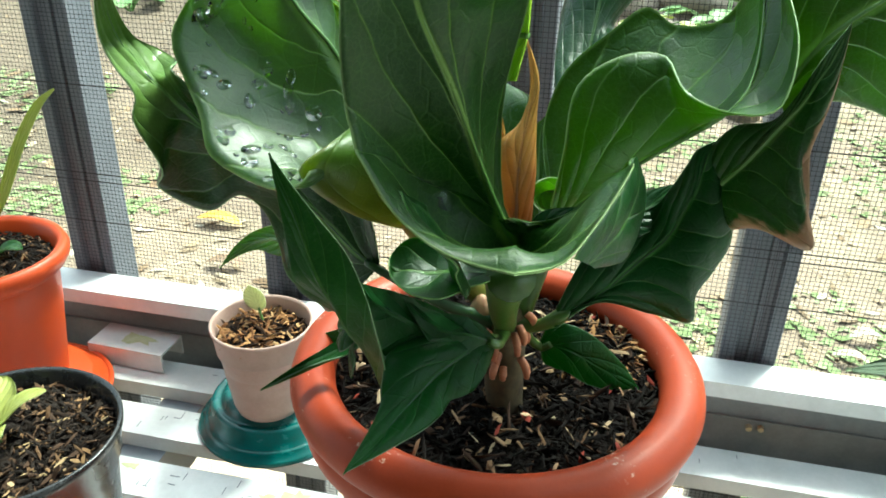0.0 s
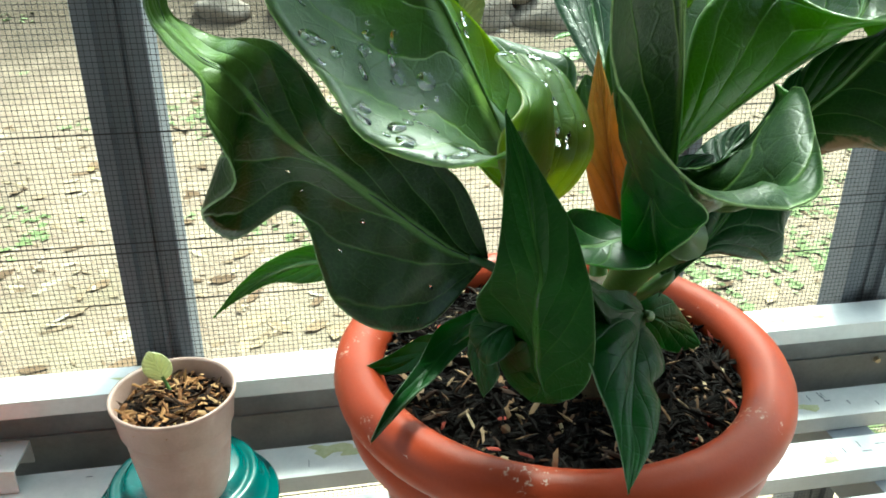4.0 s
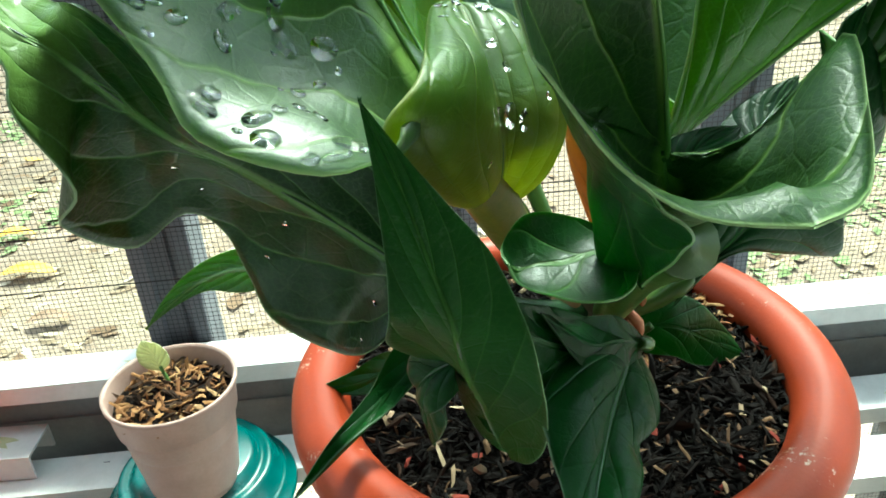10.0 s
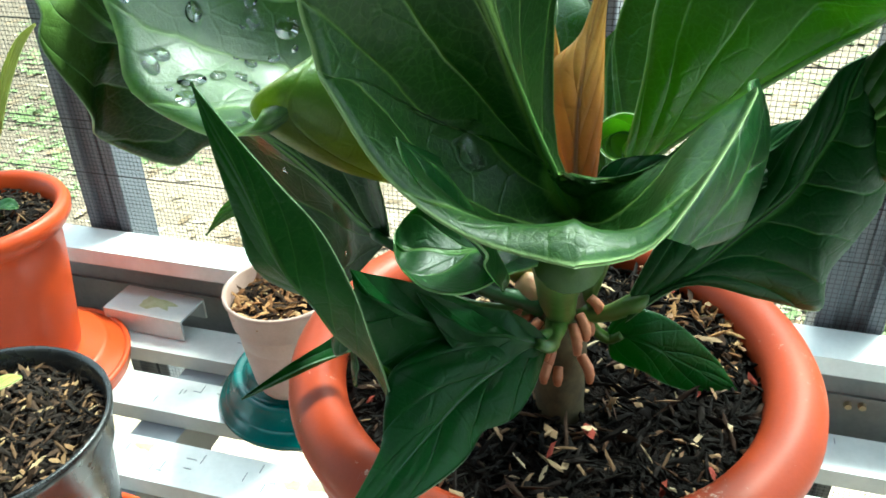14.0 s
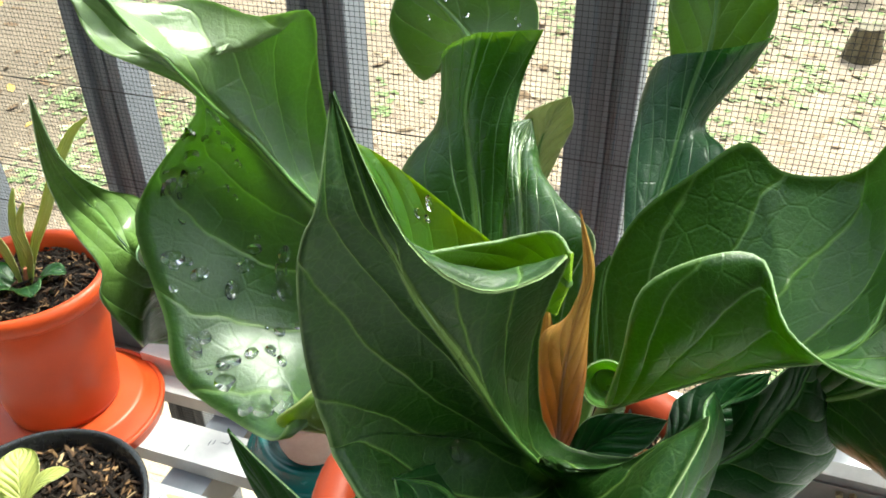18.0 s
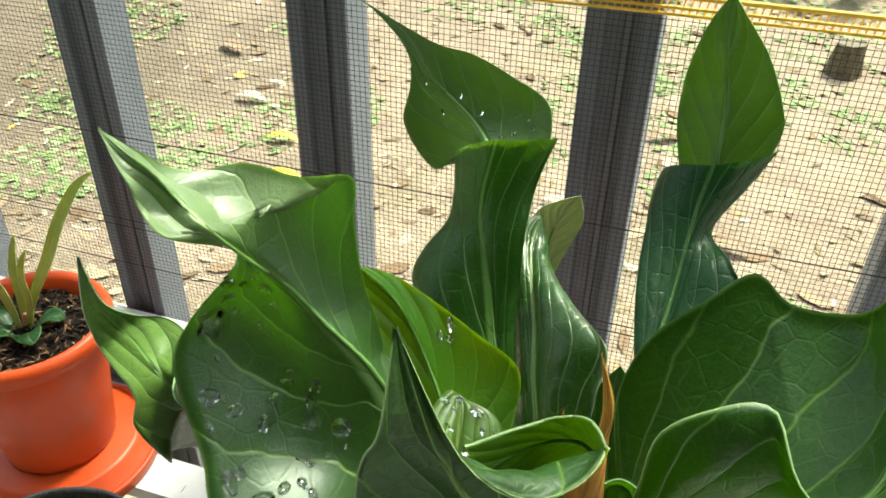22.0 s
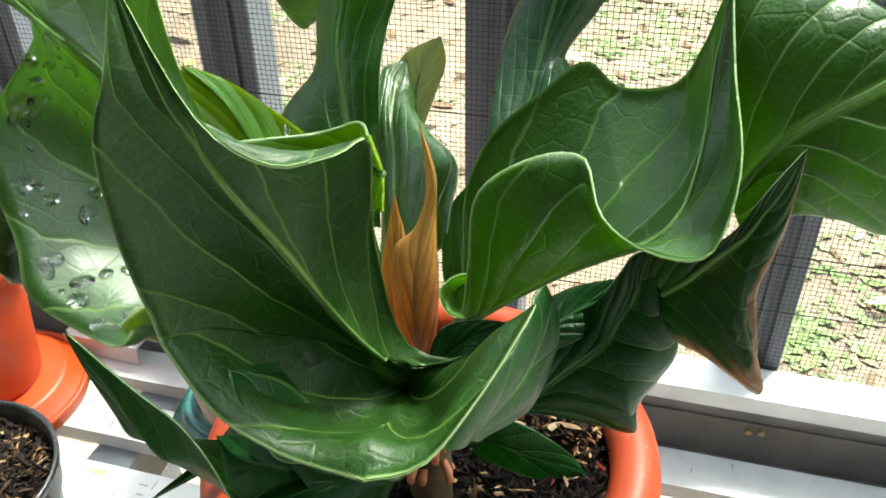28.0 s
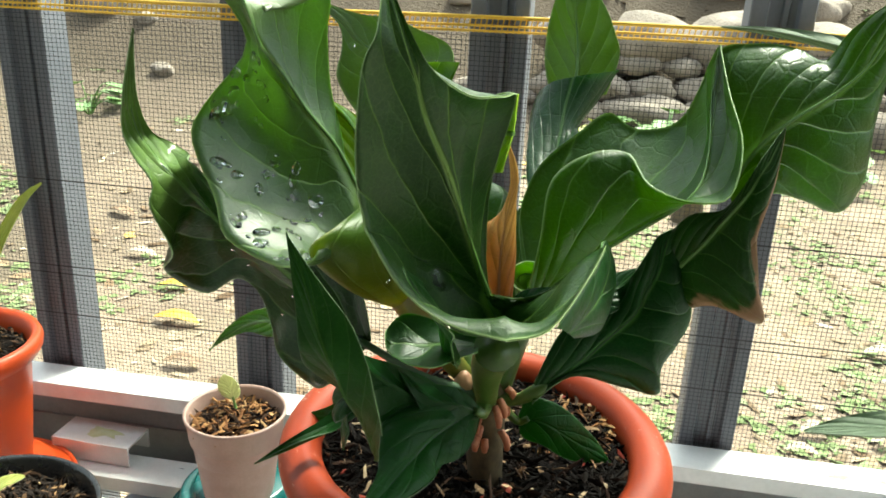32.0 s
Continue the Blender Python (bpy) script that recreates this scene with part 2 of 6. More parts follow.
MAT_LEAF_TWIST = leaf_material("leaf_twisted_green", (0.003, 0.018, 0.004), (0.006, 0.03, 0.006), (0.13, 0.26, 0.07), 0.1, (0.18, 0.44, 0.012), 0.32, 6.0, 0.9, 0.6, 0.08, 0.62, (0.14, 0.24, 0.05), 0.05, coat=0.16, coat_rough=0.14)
MAT_LEAF_TUBE = leaf_material("leaf_rolled_green", (0.009, 0.039, 0.005), (0.02, 0.065, 0.008), (0.16, 0.3, 0.07), 0.36, (0.25, 0.52, 0.01), 0.3, 1.7, 3.6, 0.6, 0.3, coat=0.0, relief=0.4)
MAT_LEAF_STRIPE = leaf_material("leaf_rolled_striped", (0.012, 0.05, 0.008), (0.024, 0.075, 0.012), (0.36, 0.46, 0.2), 0.36, (0.25, 0.52, 0.01), 0.28, 2.2, 4.0, 0.8, 0.45, coat=0.2, relief=0.4)
MAT_LEAF_TUBE_DARK = leaf_material("leaf_rolled_blackish", (0.005, 0.03, 0.008), (0.010, 0.046, 0.013), (0.10, 0.2, 0.06), 0.24, (0.1, 0.42, 0.012), 0.3, 2.0, 4.0, 0.6, 0.28, coat=0.0, relief=0.4)
MAT_LEAF_GLOW = leaf_material("leaf_thin_yellow_green", (0.05, 0.12, 0.02), (0.09, 0.18, 0.03), (0.3, 0.36, 0.08), 0.5, (0.44, 0.56, 0.055), 0.34, 1.8, 4.0, 0.45, relief=0.9, foot=(0.4, 0.24, 0.03))
MAT_LEAF_DULL = leaf_material("leaf_dull_grey_green", (0.09, 0.13, 0.08), (0.14, 0.19, 0.12), (0.2, 0.26, 0.16), 0.25, (0.2, 0.36, 0.08), 0.6, vein_mix=0.4, gloss=0.2, coat=0.0)
MAT_LEAF_LIGHT = leaf_material("leaf_light_green", (0.09, 0.2, 0.05), (0.14, 0.28, 0.07), (0.26, 0.4, 0.15), 0.5, (0.4, 0.7, 0.06), 0.35, 3.0)
MAT_SPROUT = leaf_material("sprout_pale", (0.8, 0.82, 0.5), (0.88, 0.89, 0.62), (0.88, 0.9, 0.64), 0.4, (0.85, 0.9, 0.5), 0.5)
MAT_LEAF_SMALL = leaf_material("leaf_small_green", (0.006, 0.038, 0.008), (0.012, 0.056, 0.011), (0.035, 0.11, 0.024), 0.25, (0.12, 0.45, 0.015), 0.32, 4.0, 0.9, 0.4, 0.12, coat=0.0, relief=0.6)
MAT_LEAF_UPRIGHT = leaf_material("leaf_upright_green", (0.008, 0.04, 0.006), (0.014, 0.06, 0.009), (0.07, 0.17, 0.03), 0.16, (0.15, 0.4, 0.02), 0.4, 6.0, 0.9, 0.5, 0.04, coat=0.0, relief=0.7)
MAT_BUD = speckled("bud_pale_pink", (0.26, 0.26, 0.1), (0.4, 0.2, 0.12), 0.4, 55.0)
MAT_PETIOLE = speckled("petiole_green", (0.035, 0.085, 0.012), (0.07, 0.14, 0.022), 0.32, 60.0)
MAT_PETIOLE_AMBER = speckled("petiole_amber", (0.09, 0.125, 0.014), (0.22, 0.17, 0.022), 0.35, 60.0)
MAT_LEAF_SCORCHED = scorched(leaf_material("leaf_scorched", (0.007, 0.034, 0.007), (0.015, 0.052, 0.01), (0.12, 0.24, 0.06), 0.14, (0.16, 0.38, 0.03), 0.34, gloss=0.2, coat=0.0))
MAT_LEAF_PALE = leaf_material("leaf_pale_yellow", (0.4, 0.44, 0.1), (0.54, 0.57, 0.16), (0.6, 0.64, 0.24), 0.4, (0.5, 0.6, 0.12), 0.45)
MAT_RIB = speckled("rib_pale_green", (0.07, 0.16, 0.03), (0.13, 0.25, 0.06), 0.4, 60.0)
MAT_RIB_DARK = speckled("rib_dark_green", (0.010, 0.045, 0.010), (0.02, 0.07, 0.016), 0.4, 60.0)
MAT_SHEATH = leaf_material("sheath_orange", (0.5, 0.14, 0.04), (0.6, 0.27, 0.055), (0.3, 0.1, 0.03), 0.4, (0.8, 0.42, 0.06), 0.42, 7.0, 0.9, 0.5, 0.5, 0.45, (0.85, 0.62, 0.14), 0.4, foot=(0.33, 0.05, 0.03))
MAT_BARK = speckled("stem_brown", (0.03, 0.022, 0.014), (0.13, 0.1, 0.045), 0.7, 90.0)
MAT_ROOT = speckled("root_pink", (0.3, 0.09, 0.045), (0.5, 0.2, 0.1), 0.5, 120.0)
MAT_POT = speckled("pot_terracotta_plastic", (0.25, 0.031, 0.008), (0.31, 0.041, 0.011), 0.44, 22.0, 700.0, 0.0, 0.12, 0.0006, 0.22)
MAT_POT_RIM = speckled("pot_scuffed_rim", (0.25, 0.031, 0.008), (0.31, 0.041, 0.011), 0.44, 22.0, 700.0, 0.0, 0.12, 0.0006, 0.22)
t_ = MAT_POT_RIM.node_tree
b_ = t_.nodes["Principled BSDF"]
old_ = b_.inputs["Base Color"].links[0].from_socket
scuff_ = ramp(t_, calc(t_, "MULTIPLY", noise_tex(t_, 26.0, 2.0), noise_tex(t_, 330.0, 5.0, 0.75)), [(0.36, (0, 0, 0)), (0.4, (1, 1, 1))])
t_.links.new(mix(t_, scuff_, old_, (0.55, 0.38, 0.3)), b_.inputs["Base Color"])
MAT_POT_BRIGHT = speckled("pot_orange_plastic", (0.39, 0.044, 0.008), (0.47, 0.058, 0.011), 0.38, 22.0, 700.0, 0.0, 0.12, 0.0006, 0.3)
MAT_POT_BLACK = speckled("pot_black_plastic", (0.009, 0.0095, 0.01), (0.02, 0.02, 0.022), 0.26, 40.0, 600.0, 0.0, 0.12)
MAT_POT_PINK = speckled("pot_pink_plastic", (0.28, 0.18, 0.15), (0.4, 0.275, 0.23), 0.42, 35.0, 500.0, 0.0, 0.15)
MAT_TEAL = speckled("teal_plastic", (0.003, 0.068, 0.066), (0.006, 0.108, 0.1), 0.24, 30.0, 500.0, 0.0, 0.12)
MAT_SOIL = speckled("potting_soil", (0.004, 0.0035, 0.0035), (0.016, 0.011, 0.009), 0.95, 120.0, 500.0, 0.0, 1.0, 0.004, 0.1)
MAT_BRASS = speckled("bolt_brass", (0.5, 0.42, 0.28), (0.66, 0.58, 0.42), 0.35, 90.0, 400.0, 0.8)
# the rail's galvanised steel, darkened to paint in the shade on its web
MAT_RAIL_SHADED = speckled("rail_steel_shaded", (0.2, 0.21, 0.22), (0.31, 0.32, 0.33), 0.45, 30.0, 260.0, 0.2, 0.1)
MAT_MOSS = speckled("moss_yellow_green", (0.36, 0.38, 0.2), (0.5, 0.51, 0.33), 0.9, 160.0)
MAT_FALLEN_YELLOW = speckled("fallen_leaf_yellow", (0.6, 0.33, 0.03), (0.75, 0.48, 0.07), 0.6, 60.0)
MAT_FALLEN_PALE = speckled("fallen_leaf_pale", (0.3, 0.25, 0.18), (0.46, 0.41, 0.33), 0.8, 50.0)
MAT_FALLEN_BROWN = speckled("fallen_leaf_brown", (0.12, 0.075, 0.045), (0.26, 0.17, 0.1), 0.7, 50.0)
MAT_LEAF_HERB = leaf_material("leaf_wild_pale", (0.16, 0.3, 0.1), (0.26, 0.42, 0.16), (0.36, 0.5, 0.24), 0.35, (0.4, 0.6, 0.15), 0.4)
MAT_STEEL = speckled("galvanised_steel", (0.54, 0.552, 0.557), (0.68, 0.685, 0.69), 0.45, 35.0, 260.0, 0.15, 0.1)
MAT_POST = speckled("post_grey_steel", (0.125, 0.14, 0.168), (0.175, 0.19, 0.222), 0.5, 20.0, 300.0, 0.1, 0.1)
MAT_NET = speckled("net_black_thread", (0.008, 0.008, 0.009), (0.02, 0.02, 0.022), 0.6, 80.0)
MAT_HEM = speckled("hem_yellow_tape", (0.6, 0.36, 0.03), (0.75, 0.5, 0.06), 0.6, 120.0)
MAT_EARTH = speckled("earth_ground", (0.15, 0.107, 0.074), (0.29, 0.228, 0.168), 0.95, 5.0, 60.0, 0.0, 0.7, 0.02)
t_ = MAT_EARTH.node_tree
b_ = t_.nodes["Principled BSDF"]
old_ = b_.inputs["Base Color"].links[0].from_socket
patch_ = ramp(t_, noise_tex(t_, 1.7, 6.0, 0.7), [(0.5, (0, 0, 0)), (0.62, (1, 1, 1))])
soil_ = mix(t_, calc(t_, "MULTIPLY", patch_, 0.2), old_, (0.16, 0.17, 0.07))
sep_ = t_.nodes.new("ShaderNodeSeparateXYZ")
t_.links.new(t_.nodes.new("ShaderNodeTexCoord").outputs["Object"], sep_.inputs[0])
# darker brown on the bank and, in patches, on the western side
bank_ = calc(t_, "ADD", calc(t_, "SUBTRACT", sep_.outputs["Y"], 3.1), calc(t_, "MULTIPLY", calc(t_, "SUBTRACT", noise_tex(t_, 1.2, 5.0), 0.5), 2.0))
west_ = calc(t_, "ADD", calc(t_, "MULTIPLY", calc(t_, "ADD", sep_.outputs["X"], 0.75), -0.8), calc(t_, "MULTIPLY", calc(t_, "SUBTRACT", noise_tex(t_, 1.6, 5.0), 0.5), 2.6))
dark_earth_ = calc(t_, "MAXIMUM", ramp(t_, bank_, [(0.0, (0, 0, 0)), (0.5, (1, 1, 1))]), calc(t_, "MULTIPLY", ramp(t_, west_, [(0.0, (0, 0, 0)), (0.8, (1, 1, 1))]), 0.75))
t_.links.new(mix(t_, dark_earth_, soil_, (0.09, 0.068, 0.045)), b_.inputs["Base Color"])
MAT_STONE = speckled("brown_stone", (0.13, 0.11, 0.09), (0.32, 0.27, 0.22), 0.9, 6.0, 60.0, 0.0, 0.7, 0.01)
MAT_DROP, t_, b_ = material("water", (1, 1, 1), 0.02)
b_.inputs["Transmission Weight"].default_value, b_.inputs["IOR"].default_value = 1.0, 1.33


def chip_material(name, stops, rough=0.7):
    m, t, b = material(name, stops[0][1], rough)
    g = t.nodes.new("ShaderNodeNewGeometry")
    col = ramp(t, g.outputs["Random Per Island"], stops)
    grain = noise_tex(t, 300.0, 3.0)
    t.links.new(mix(t, calc(t, "MULTIPLY", grain, 0.45), col, (0.008, 0.006, 0.004)), b.inputs["Base Color"])
    b.inputs["Specular IOR Level"].default_value = 0.06
    bump(t, b, grain, 0.4, 0.0006)
    return m


MAT_CHIPS = chip_material("burnt_husk", [(0.0, (0.004, 0.0035, 0.0035)), (0.87, (0.007, 0.0055, 0.005)), (0.92, (0.08, 0.04, 0.024)), (0.96, (0.26, 0.17, 0.1)), (1.0, (0.5, 0.38, 0.25))])
MAT_HUSK = chip_material("rice_husk", [(0.0, (0.02, 0.012, 0.008)), (0.3, (0.05, 0.026, 0.015)), (0.5, (0.19, 0.085, 0.036)), (0.8, (0.36, 0.19, 0.08)), (1.0, (0.5, 0.33, 0.17))])
MAT_CHIPS_BROWN = chip_material("brown_husk", [(0.0, (0.01, 0.008, 0.007)), (0.62, (0.02, 0.014, 0.011)), (0.8, (0.07, 0.04, 0.025)), (0.93, (0.24, 0.14, 0.07)), (1.0, (0.44, 0.32, 0.18))])
MAT_BARKS = chip_material("bark_strips", [(0.0, (0.005, 0.004, 0.004)), (0.7, (0.011, 0.008, 0.007)), (0.88, (0.04, 0.022, 0.016)), (1.0, (0.08, 0.05, 0.034))])
MAT_PALECHIP = chip_material("pale_husk", [(0.0, (0.2, 0.11, 0.06)), (0.5, (0.36, 0.24, 0.14)), (0.85, (0.52, 0.4, 0.26)), (0.9, (0.26, 0.05, 0.035)), (1.0, (0.2, 0.04, 0.03))])
MAT_LITTER = chip_material("leaf_litter", [(0.0, (0.2, 0.145, 0.095)), (0.3, (0.28, 0.21, 0.14)), (0.65, (0.36, 0.28, 0.185)), (0.85, (0.44, 0.37, 0.265)), (1.0, (0.6, 0.54, 0.45))], 0.85)
MAT_LITTER_BROWN = chip_material("brown_leaf_litter", [(0.0, (0.12, 0.08, 0.05)), (0.4, (0.2, 0.135, 0.085)), (0.75, (0.3, 0.22, 0.14)), (0.95, (0.42, 0.33, 0.22)), (1.0, (0.6, 0.38, 0.08))], 0.8)
MAT_WEED = chip_material("weed_green", [(0.0, (0.16, 0.21, 0.085)), (0.5, (0.22, 0.29, 0.125)), (1.0, (0.33, 0.39, 0.21))], 0.6)

# ---- building helpers ----


def mesh_object(name, verts, faces, mat, parent=None, label="", smooth=True, uvs=None):
    me = bpy.data.meshes.new(name)
    me.from_pydata([tuple(v) for v in verts], [], faces)
    me.materials.append(mat)
    if smooth:
        me.polygons.foreach_set("use_smooth", [True] * len(me.polygons))
    if uvs is not None:
        layer = me.uv_layers.new(name="UVMap")
        flat = np.array(uvs, dtype=np.float32)[np.array([l.vertex_index for l in me.loops])]
        layer.data.foreach_set("uv", flat.ravel())
    me.update()
    ob = new(name, me)
    if parent:
        ob.parent = parent
        ob.matrix_parent_inverse = parent.matrix_basis.inverted()
    if label:
        tagged(ob, label)
    return ob


def part(name, bm, mat, parent, label="", smooth=True):
    me = bpy.data.meshes.new(name)
    bm.to_mesh(me)
    bm.free()
    me.materials.append(mat)
    if smooth:
        me.polygons.foreach_set("use_smooth", [True] * len(me.polygons))
    ob = new(name, me)
    ob.parent = parent
    if parent:
        ob.matrix_parent_inverse = parent.matrix_basis.inverted()
    if label:
        tagged(ob, label)
    return ob


def thing(name, x, y, z, label, category, group=""):
    e = new(name)
    e.empty_display_size = 0.02
    e.matrix_basis = Matrix.Translation((x, y, z))
    return tagged(e, label, category, group)


def curve_at(points, s):
    """A smooth curve through points, at s from 0 to 1."""
    p = [Vector(q) for q in points]
    n = len(p) - 1
    f = min(max(s, 0.0), 1.0) * n
    k = min(int(f), n - 1)
    u = f - k
    a, b, c, d = p[max(k - 1, 0)], p[k], p[k + 1], p[min(k + 2, n)]
    return 0.5 * ((2 * b) + (c - a) * u + (2 * a - 5 * b + 4 * c - d) * u * u + (3 * b - a - 3 * c + d) * u ** 3)


def lathe(profile, cx, cy, segments=64, closed=False):
    """Rings of (radius, height) round an upright axis."""
    verts, faces = [], []
    for r, z in profile:
        for k in range(segments):
            a = 2 * math.pi * k / segments
            verts.append((cx + r * math.cos(a), cy + r * math.sin(a), z))
    n = len(profile)
    for i in range(n if closed else n - 1):
        for k in range(segments):
            a, b = i * segments + k, i * segments + (k + 1) % segments
            j = ((i + 1) % n) * segments
            faces.append((a, b, j + (k + 1) % segments, j + k))
    return verts, faces


def tube(points, radii, sides=8, samples=14):
    verts, faces = [], []
    for i in range(samples + 1):
        s = i / samples
        p, q = curve_at(points, s), curve_at(points, min(s + 0.01, 1.0)) - curve_at(points, max(s - 0.01, 0.0))
        q.normalize()
        side = q.cross(Vector((0.3, 0.2, 1))).normalized()
        up = side.cross(q)
        f = s * (len(radii) - 1)
        k = min(int(f), len(radii) - 2)
        r = radii[k] + (radii[k + 1] - radii[k]) * (f - k)
        for j in range(sides):
            a = 2 * math.pi * j / sides
            verts.append(p + r * (math.cos(a) * side + math.sin(a) * up))
    for i in range(samples):
        for j in range(sides):
            a, b = i * sides + j, i * sides + (j + 1) % sides
            faces.append((a, b, b + sides, a + sides))
    faces.append(tuple(range(sides))[::-1])
    faces.append(tuple(range(samples * sides, (samples + 1) * sides)))
    return verts, faces


def box_bm(bm, x0, x1, y0, y1, z0, z1):
    v = [bm.verts.new(p) for p in ((x0, y0, z0), (x1, y0, z0), (x1, y1, z0), (x0, y1, z0), (x0, y0, z1), (x1, y0, z1), (x1, y1, z1), (x0, y1, z1))]
    for f in ((0, 3, 2, 1), (4, 5, 6, 7), (0, 1, 5, 4), (1, 2, 6, 5), (2, 3, 7, 6), (3, 0, 4, 7)):
        bm.faces.new([v[k] for k in f])
    return v


# leaf guides begin
LEAF_C = dict(
    rib=[(-0.004, -0.063, 0.294), (-0.005, -0.066, 0.298), (-0.007, -0.070, 0.304), (-0.008, -0.072, 0.308), (-0.008, -0.074, 0.312), (-0.009, -0.077, 0.317), (-0.014, -0.087, 0.337), (-0.022, -0.098, 0.366), (-0.030, -0.106, 0.388), (-0.033, -0.111, 0.403), (-0.036, -0.113, 0.413), (-0.045, -0.109, 0.436)],
    left=[(0.005, -0.120, 0.313), (-0.017, -0.122, 0.318), (-0.033, -0.124, 0.330), (-0.044, -0.122, 0.346), (-0.046, -0.121, 0.350), (-0.048, -0.120, 0.355), (-0.050, -0.120, 0.362), (-0.051, -0.121, 0.379), (-0.049, -0.123, 0.400), (-0.047, -0.122, 0.410), (-0.044, -0.120, 0.418), (-0.045, -0.109, 0.436)],
    right=[(0.005, -0.120, 0.313), (0.019, -0.112, 0.316), (0.029, -0.088, 0.326), (0.036, -0.060, 0.333), (0.023, -0.047, 0.297), (-0.008, -0.050, 0.298), (-0.0125, -0.063, 0.348), (-0.002, -0.085, 0.3925), (-0.0045, -0.100, 0.3965), (-0.0145, -0.110, 0.398), (-0.029, -0.113, 0.4085), (-0.045, -0.109, 0.436)],
)
LOBE_C = dict(
    rib=[(-0.011, -0.076, 0.290), (-0.019, -0.076, 0.289), (-0.027, -0.078, 0.289), (-0.034, -0.080, 0.288), (-0.041, -0.082, 0.289), (-0.046, -0.084, 0.289), (-0.048, -0.086, 0.292)],
    left=[(-0.010, -0.083, 0.290), (-0.017, -0.088, 0.289), (-0.021, -0.097, 0.290), (-0.030, -0.103, 0.291), (-0.039, -0.098, 0.290), (-0.046, -0.090, 0.289), (-0.048, -0.086, 0.292)],
    right=[(-0.011, -0.074, 0.293), (-0.020, -0.072, 0.292), (-0.028, -0.070, 0.294), (-0.037, -0.072, 0.298), (-0.044, -0.076, 0.299), (-0.049, -0.080, 0.294), (-0.048, -0.086, 0.292)],
)
LEAF_A = dict(
    rib=[(-0.053, -0.046, 0.298), (-0.060, -0.048, 0.316), (-0.075, -0.047, 0.349), (-0.079, -0.048, 0.357), (-0.085, -0.050, 0.367), (-0.095, -0.053, 0.379), (-0.102, -0.057, 0.392), (-0.110, -0.066, 0.407), (-0.109, -0.079, 0.424), (-0.119, -0.078, 0.431), (-0.125, -0.079, 0.439), (-0.132, -0.079, 0.443), (-0.1395, -0.079, 0.4485)],
    left=[(-0.070, -0.105, 0.333), (-0.073, -0.108, 0.330), (-0.088, -0.103, 0.325), (-0.110, -0.100, 0.333), (-0.119, -0.090, 0.345), (-0.135, -0.077, 0.366), (-0.133, -0.068, 0.379), (-0.117, -0.060, 0.403), (-0.115, -0.088, 0.426), (-0.126, -0.085, 0.430), (-0.129, -0.084, 0.436), (-0.134, -0.082, 0.442), (-0.1395, -0.079, 0.4485)],
    right=[(-0.044, -0.034, 0.305), (-0.062, -0.030, 0.325), (-0.082, -0.030, 0.347), (-0.085, -0.030, 0.354), (-0.086, -0.032, 0.366), (-0.090, -0.034, 0.386), (-0.090, -0.037, 0.407), (-0.087, -0.043, 0.427), (-0.104, -0.045, 0.4245), (-0.116, -0.052, 0.430), (-0.127, -0.065, 0.432), (-0.133, -0.074, 0.441), (-0.1395, -0.079, 0.4485)],
)
LEAF_B = dict(
    rib=[(-0.051, -0.040, 0.288), (-0.058, -0.033, 0.308), (-0.064, -0.025, 0.325), (-0.072, -0.021, 0.342), (-0.080, -0.019, 0.358), (-0.088, -0.020, 0.370), (-0.098, -0.021, 0.378)],
    left=[(-0.051, -0.040, 0.287), (-0.068, -0.050, 0.306), (-0.079, -0.045, 0.325), (-0.085, -0.030, 0.345), (-0.093, -0.025, 0.362), (-0.098, -0.023, 0.370), (-0.098, -0.021, 0.378)],
    right=[(-0.046, -0.028, 0.291), (-0.042, -0.008, 0.308), (-0.0445, 0.0055, 0.3255), (-0.060, -0.002, 0.345), (-0.078, -0.008, 0.362), (-0.090, -0.013, 0.372), (-0.098, -0.021, 0.378)],
)
LEAF_M = dict(
    rib=[(-0.052, -0.090, 0.238), (-0.055, -0.090, 0.246), (-0.057, -0.095, 0.257), (-0.060, -0.103, 0.270), (-0.062, -0.110, 0.285), (-0.063, -0.117, 0.297), (-0.066, -0.119, 0.310), (-0.069, -0.120, 0.324), (-0.072, -0.121, 0.335), (-0.076, -0.122, 0.347)],
    left=[(-0.055, -0.083, 0.238), (-0.063, -0.064, 0.240), (-0.067, -0.064, 0.248), (-0.072, -0.080, 0.262), (-0.078, -0.098, 0.280), (-0.076, -0.112, 0.296), (-0.075, -0.116, 0.310), (-0.075, -0.119, 0.323), (-0.075, -0.121, 0.334), (-0.076, -0.122, 0.347)],
    right=[(-0.050, -0.095, 0.238), (-0.046, -0.103, 0.244), (-0.043, -0.108, 0.254), (-0.043, -0.111, 0.266), (-0.045, -0.113, 0.282), (-0.048, -0.114, 0.295), (-0.054, -0.115, 0.311), (-0.062, -0.118, 0.324), (-0.069, -0.120, 0.335), (-0.076, -0.122, 0.347)],
)
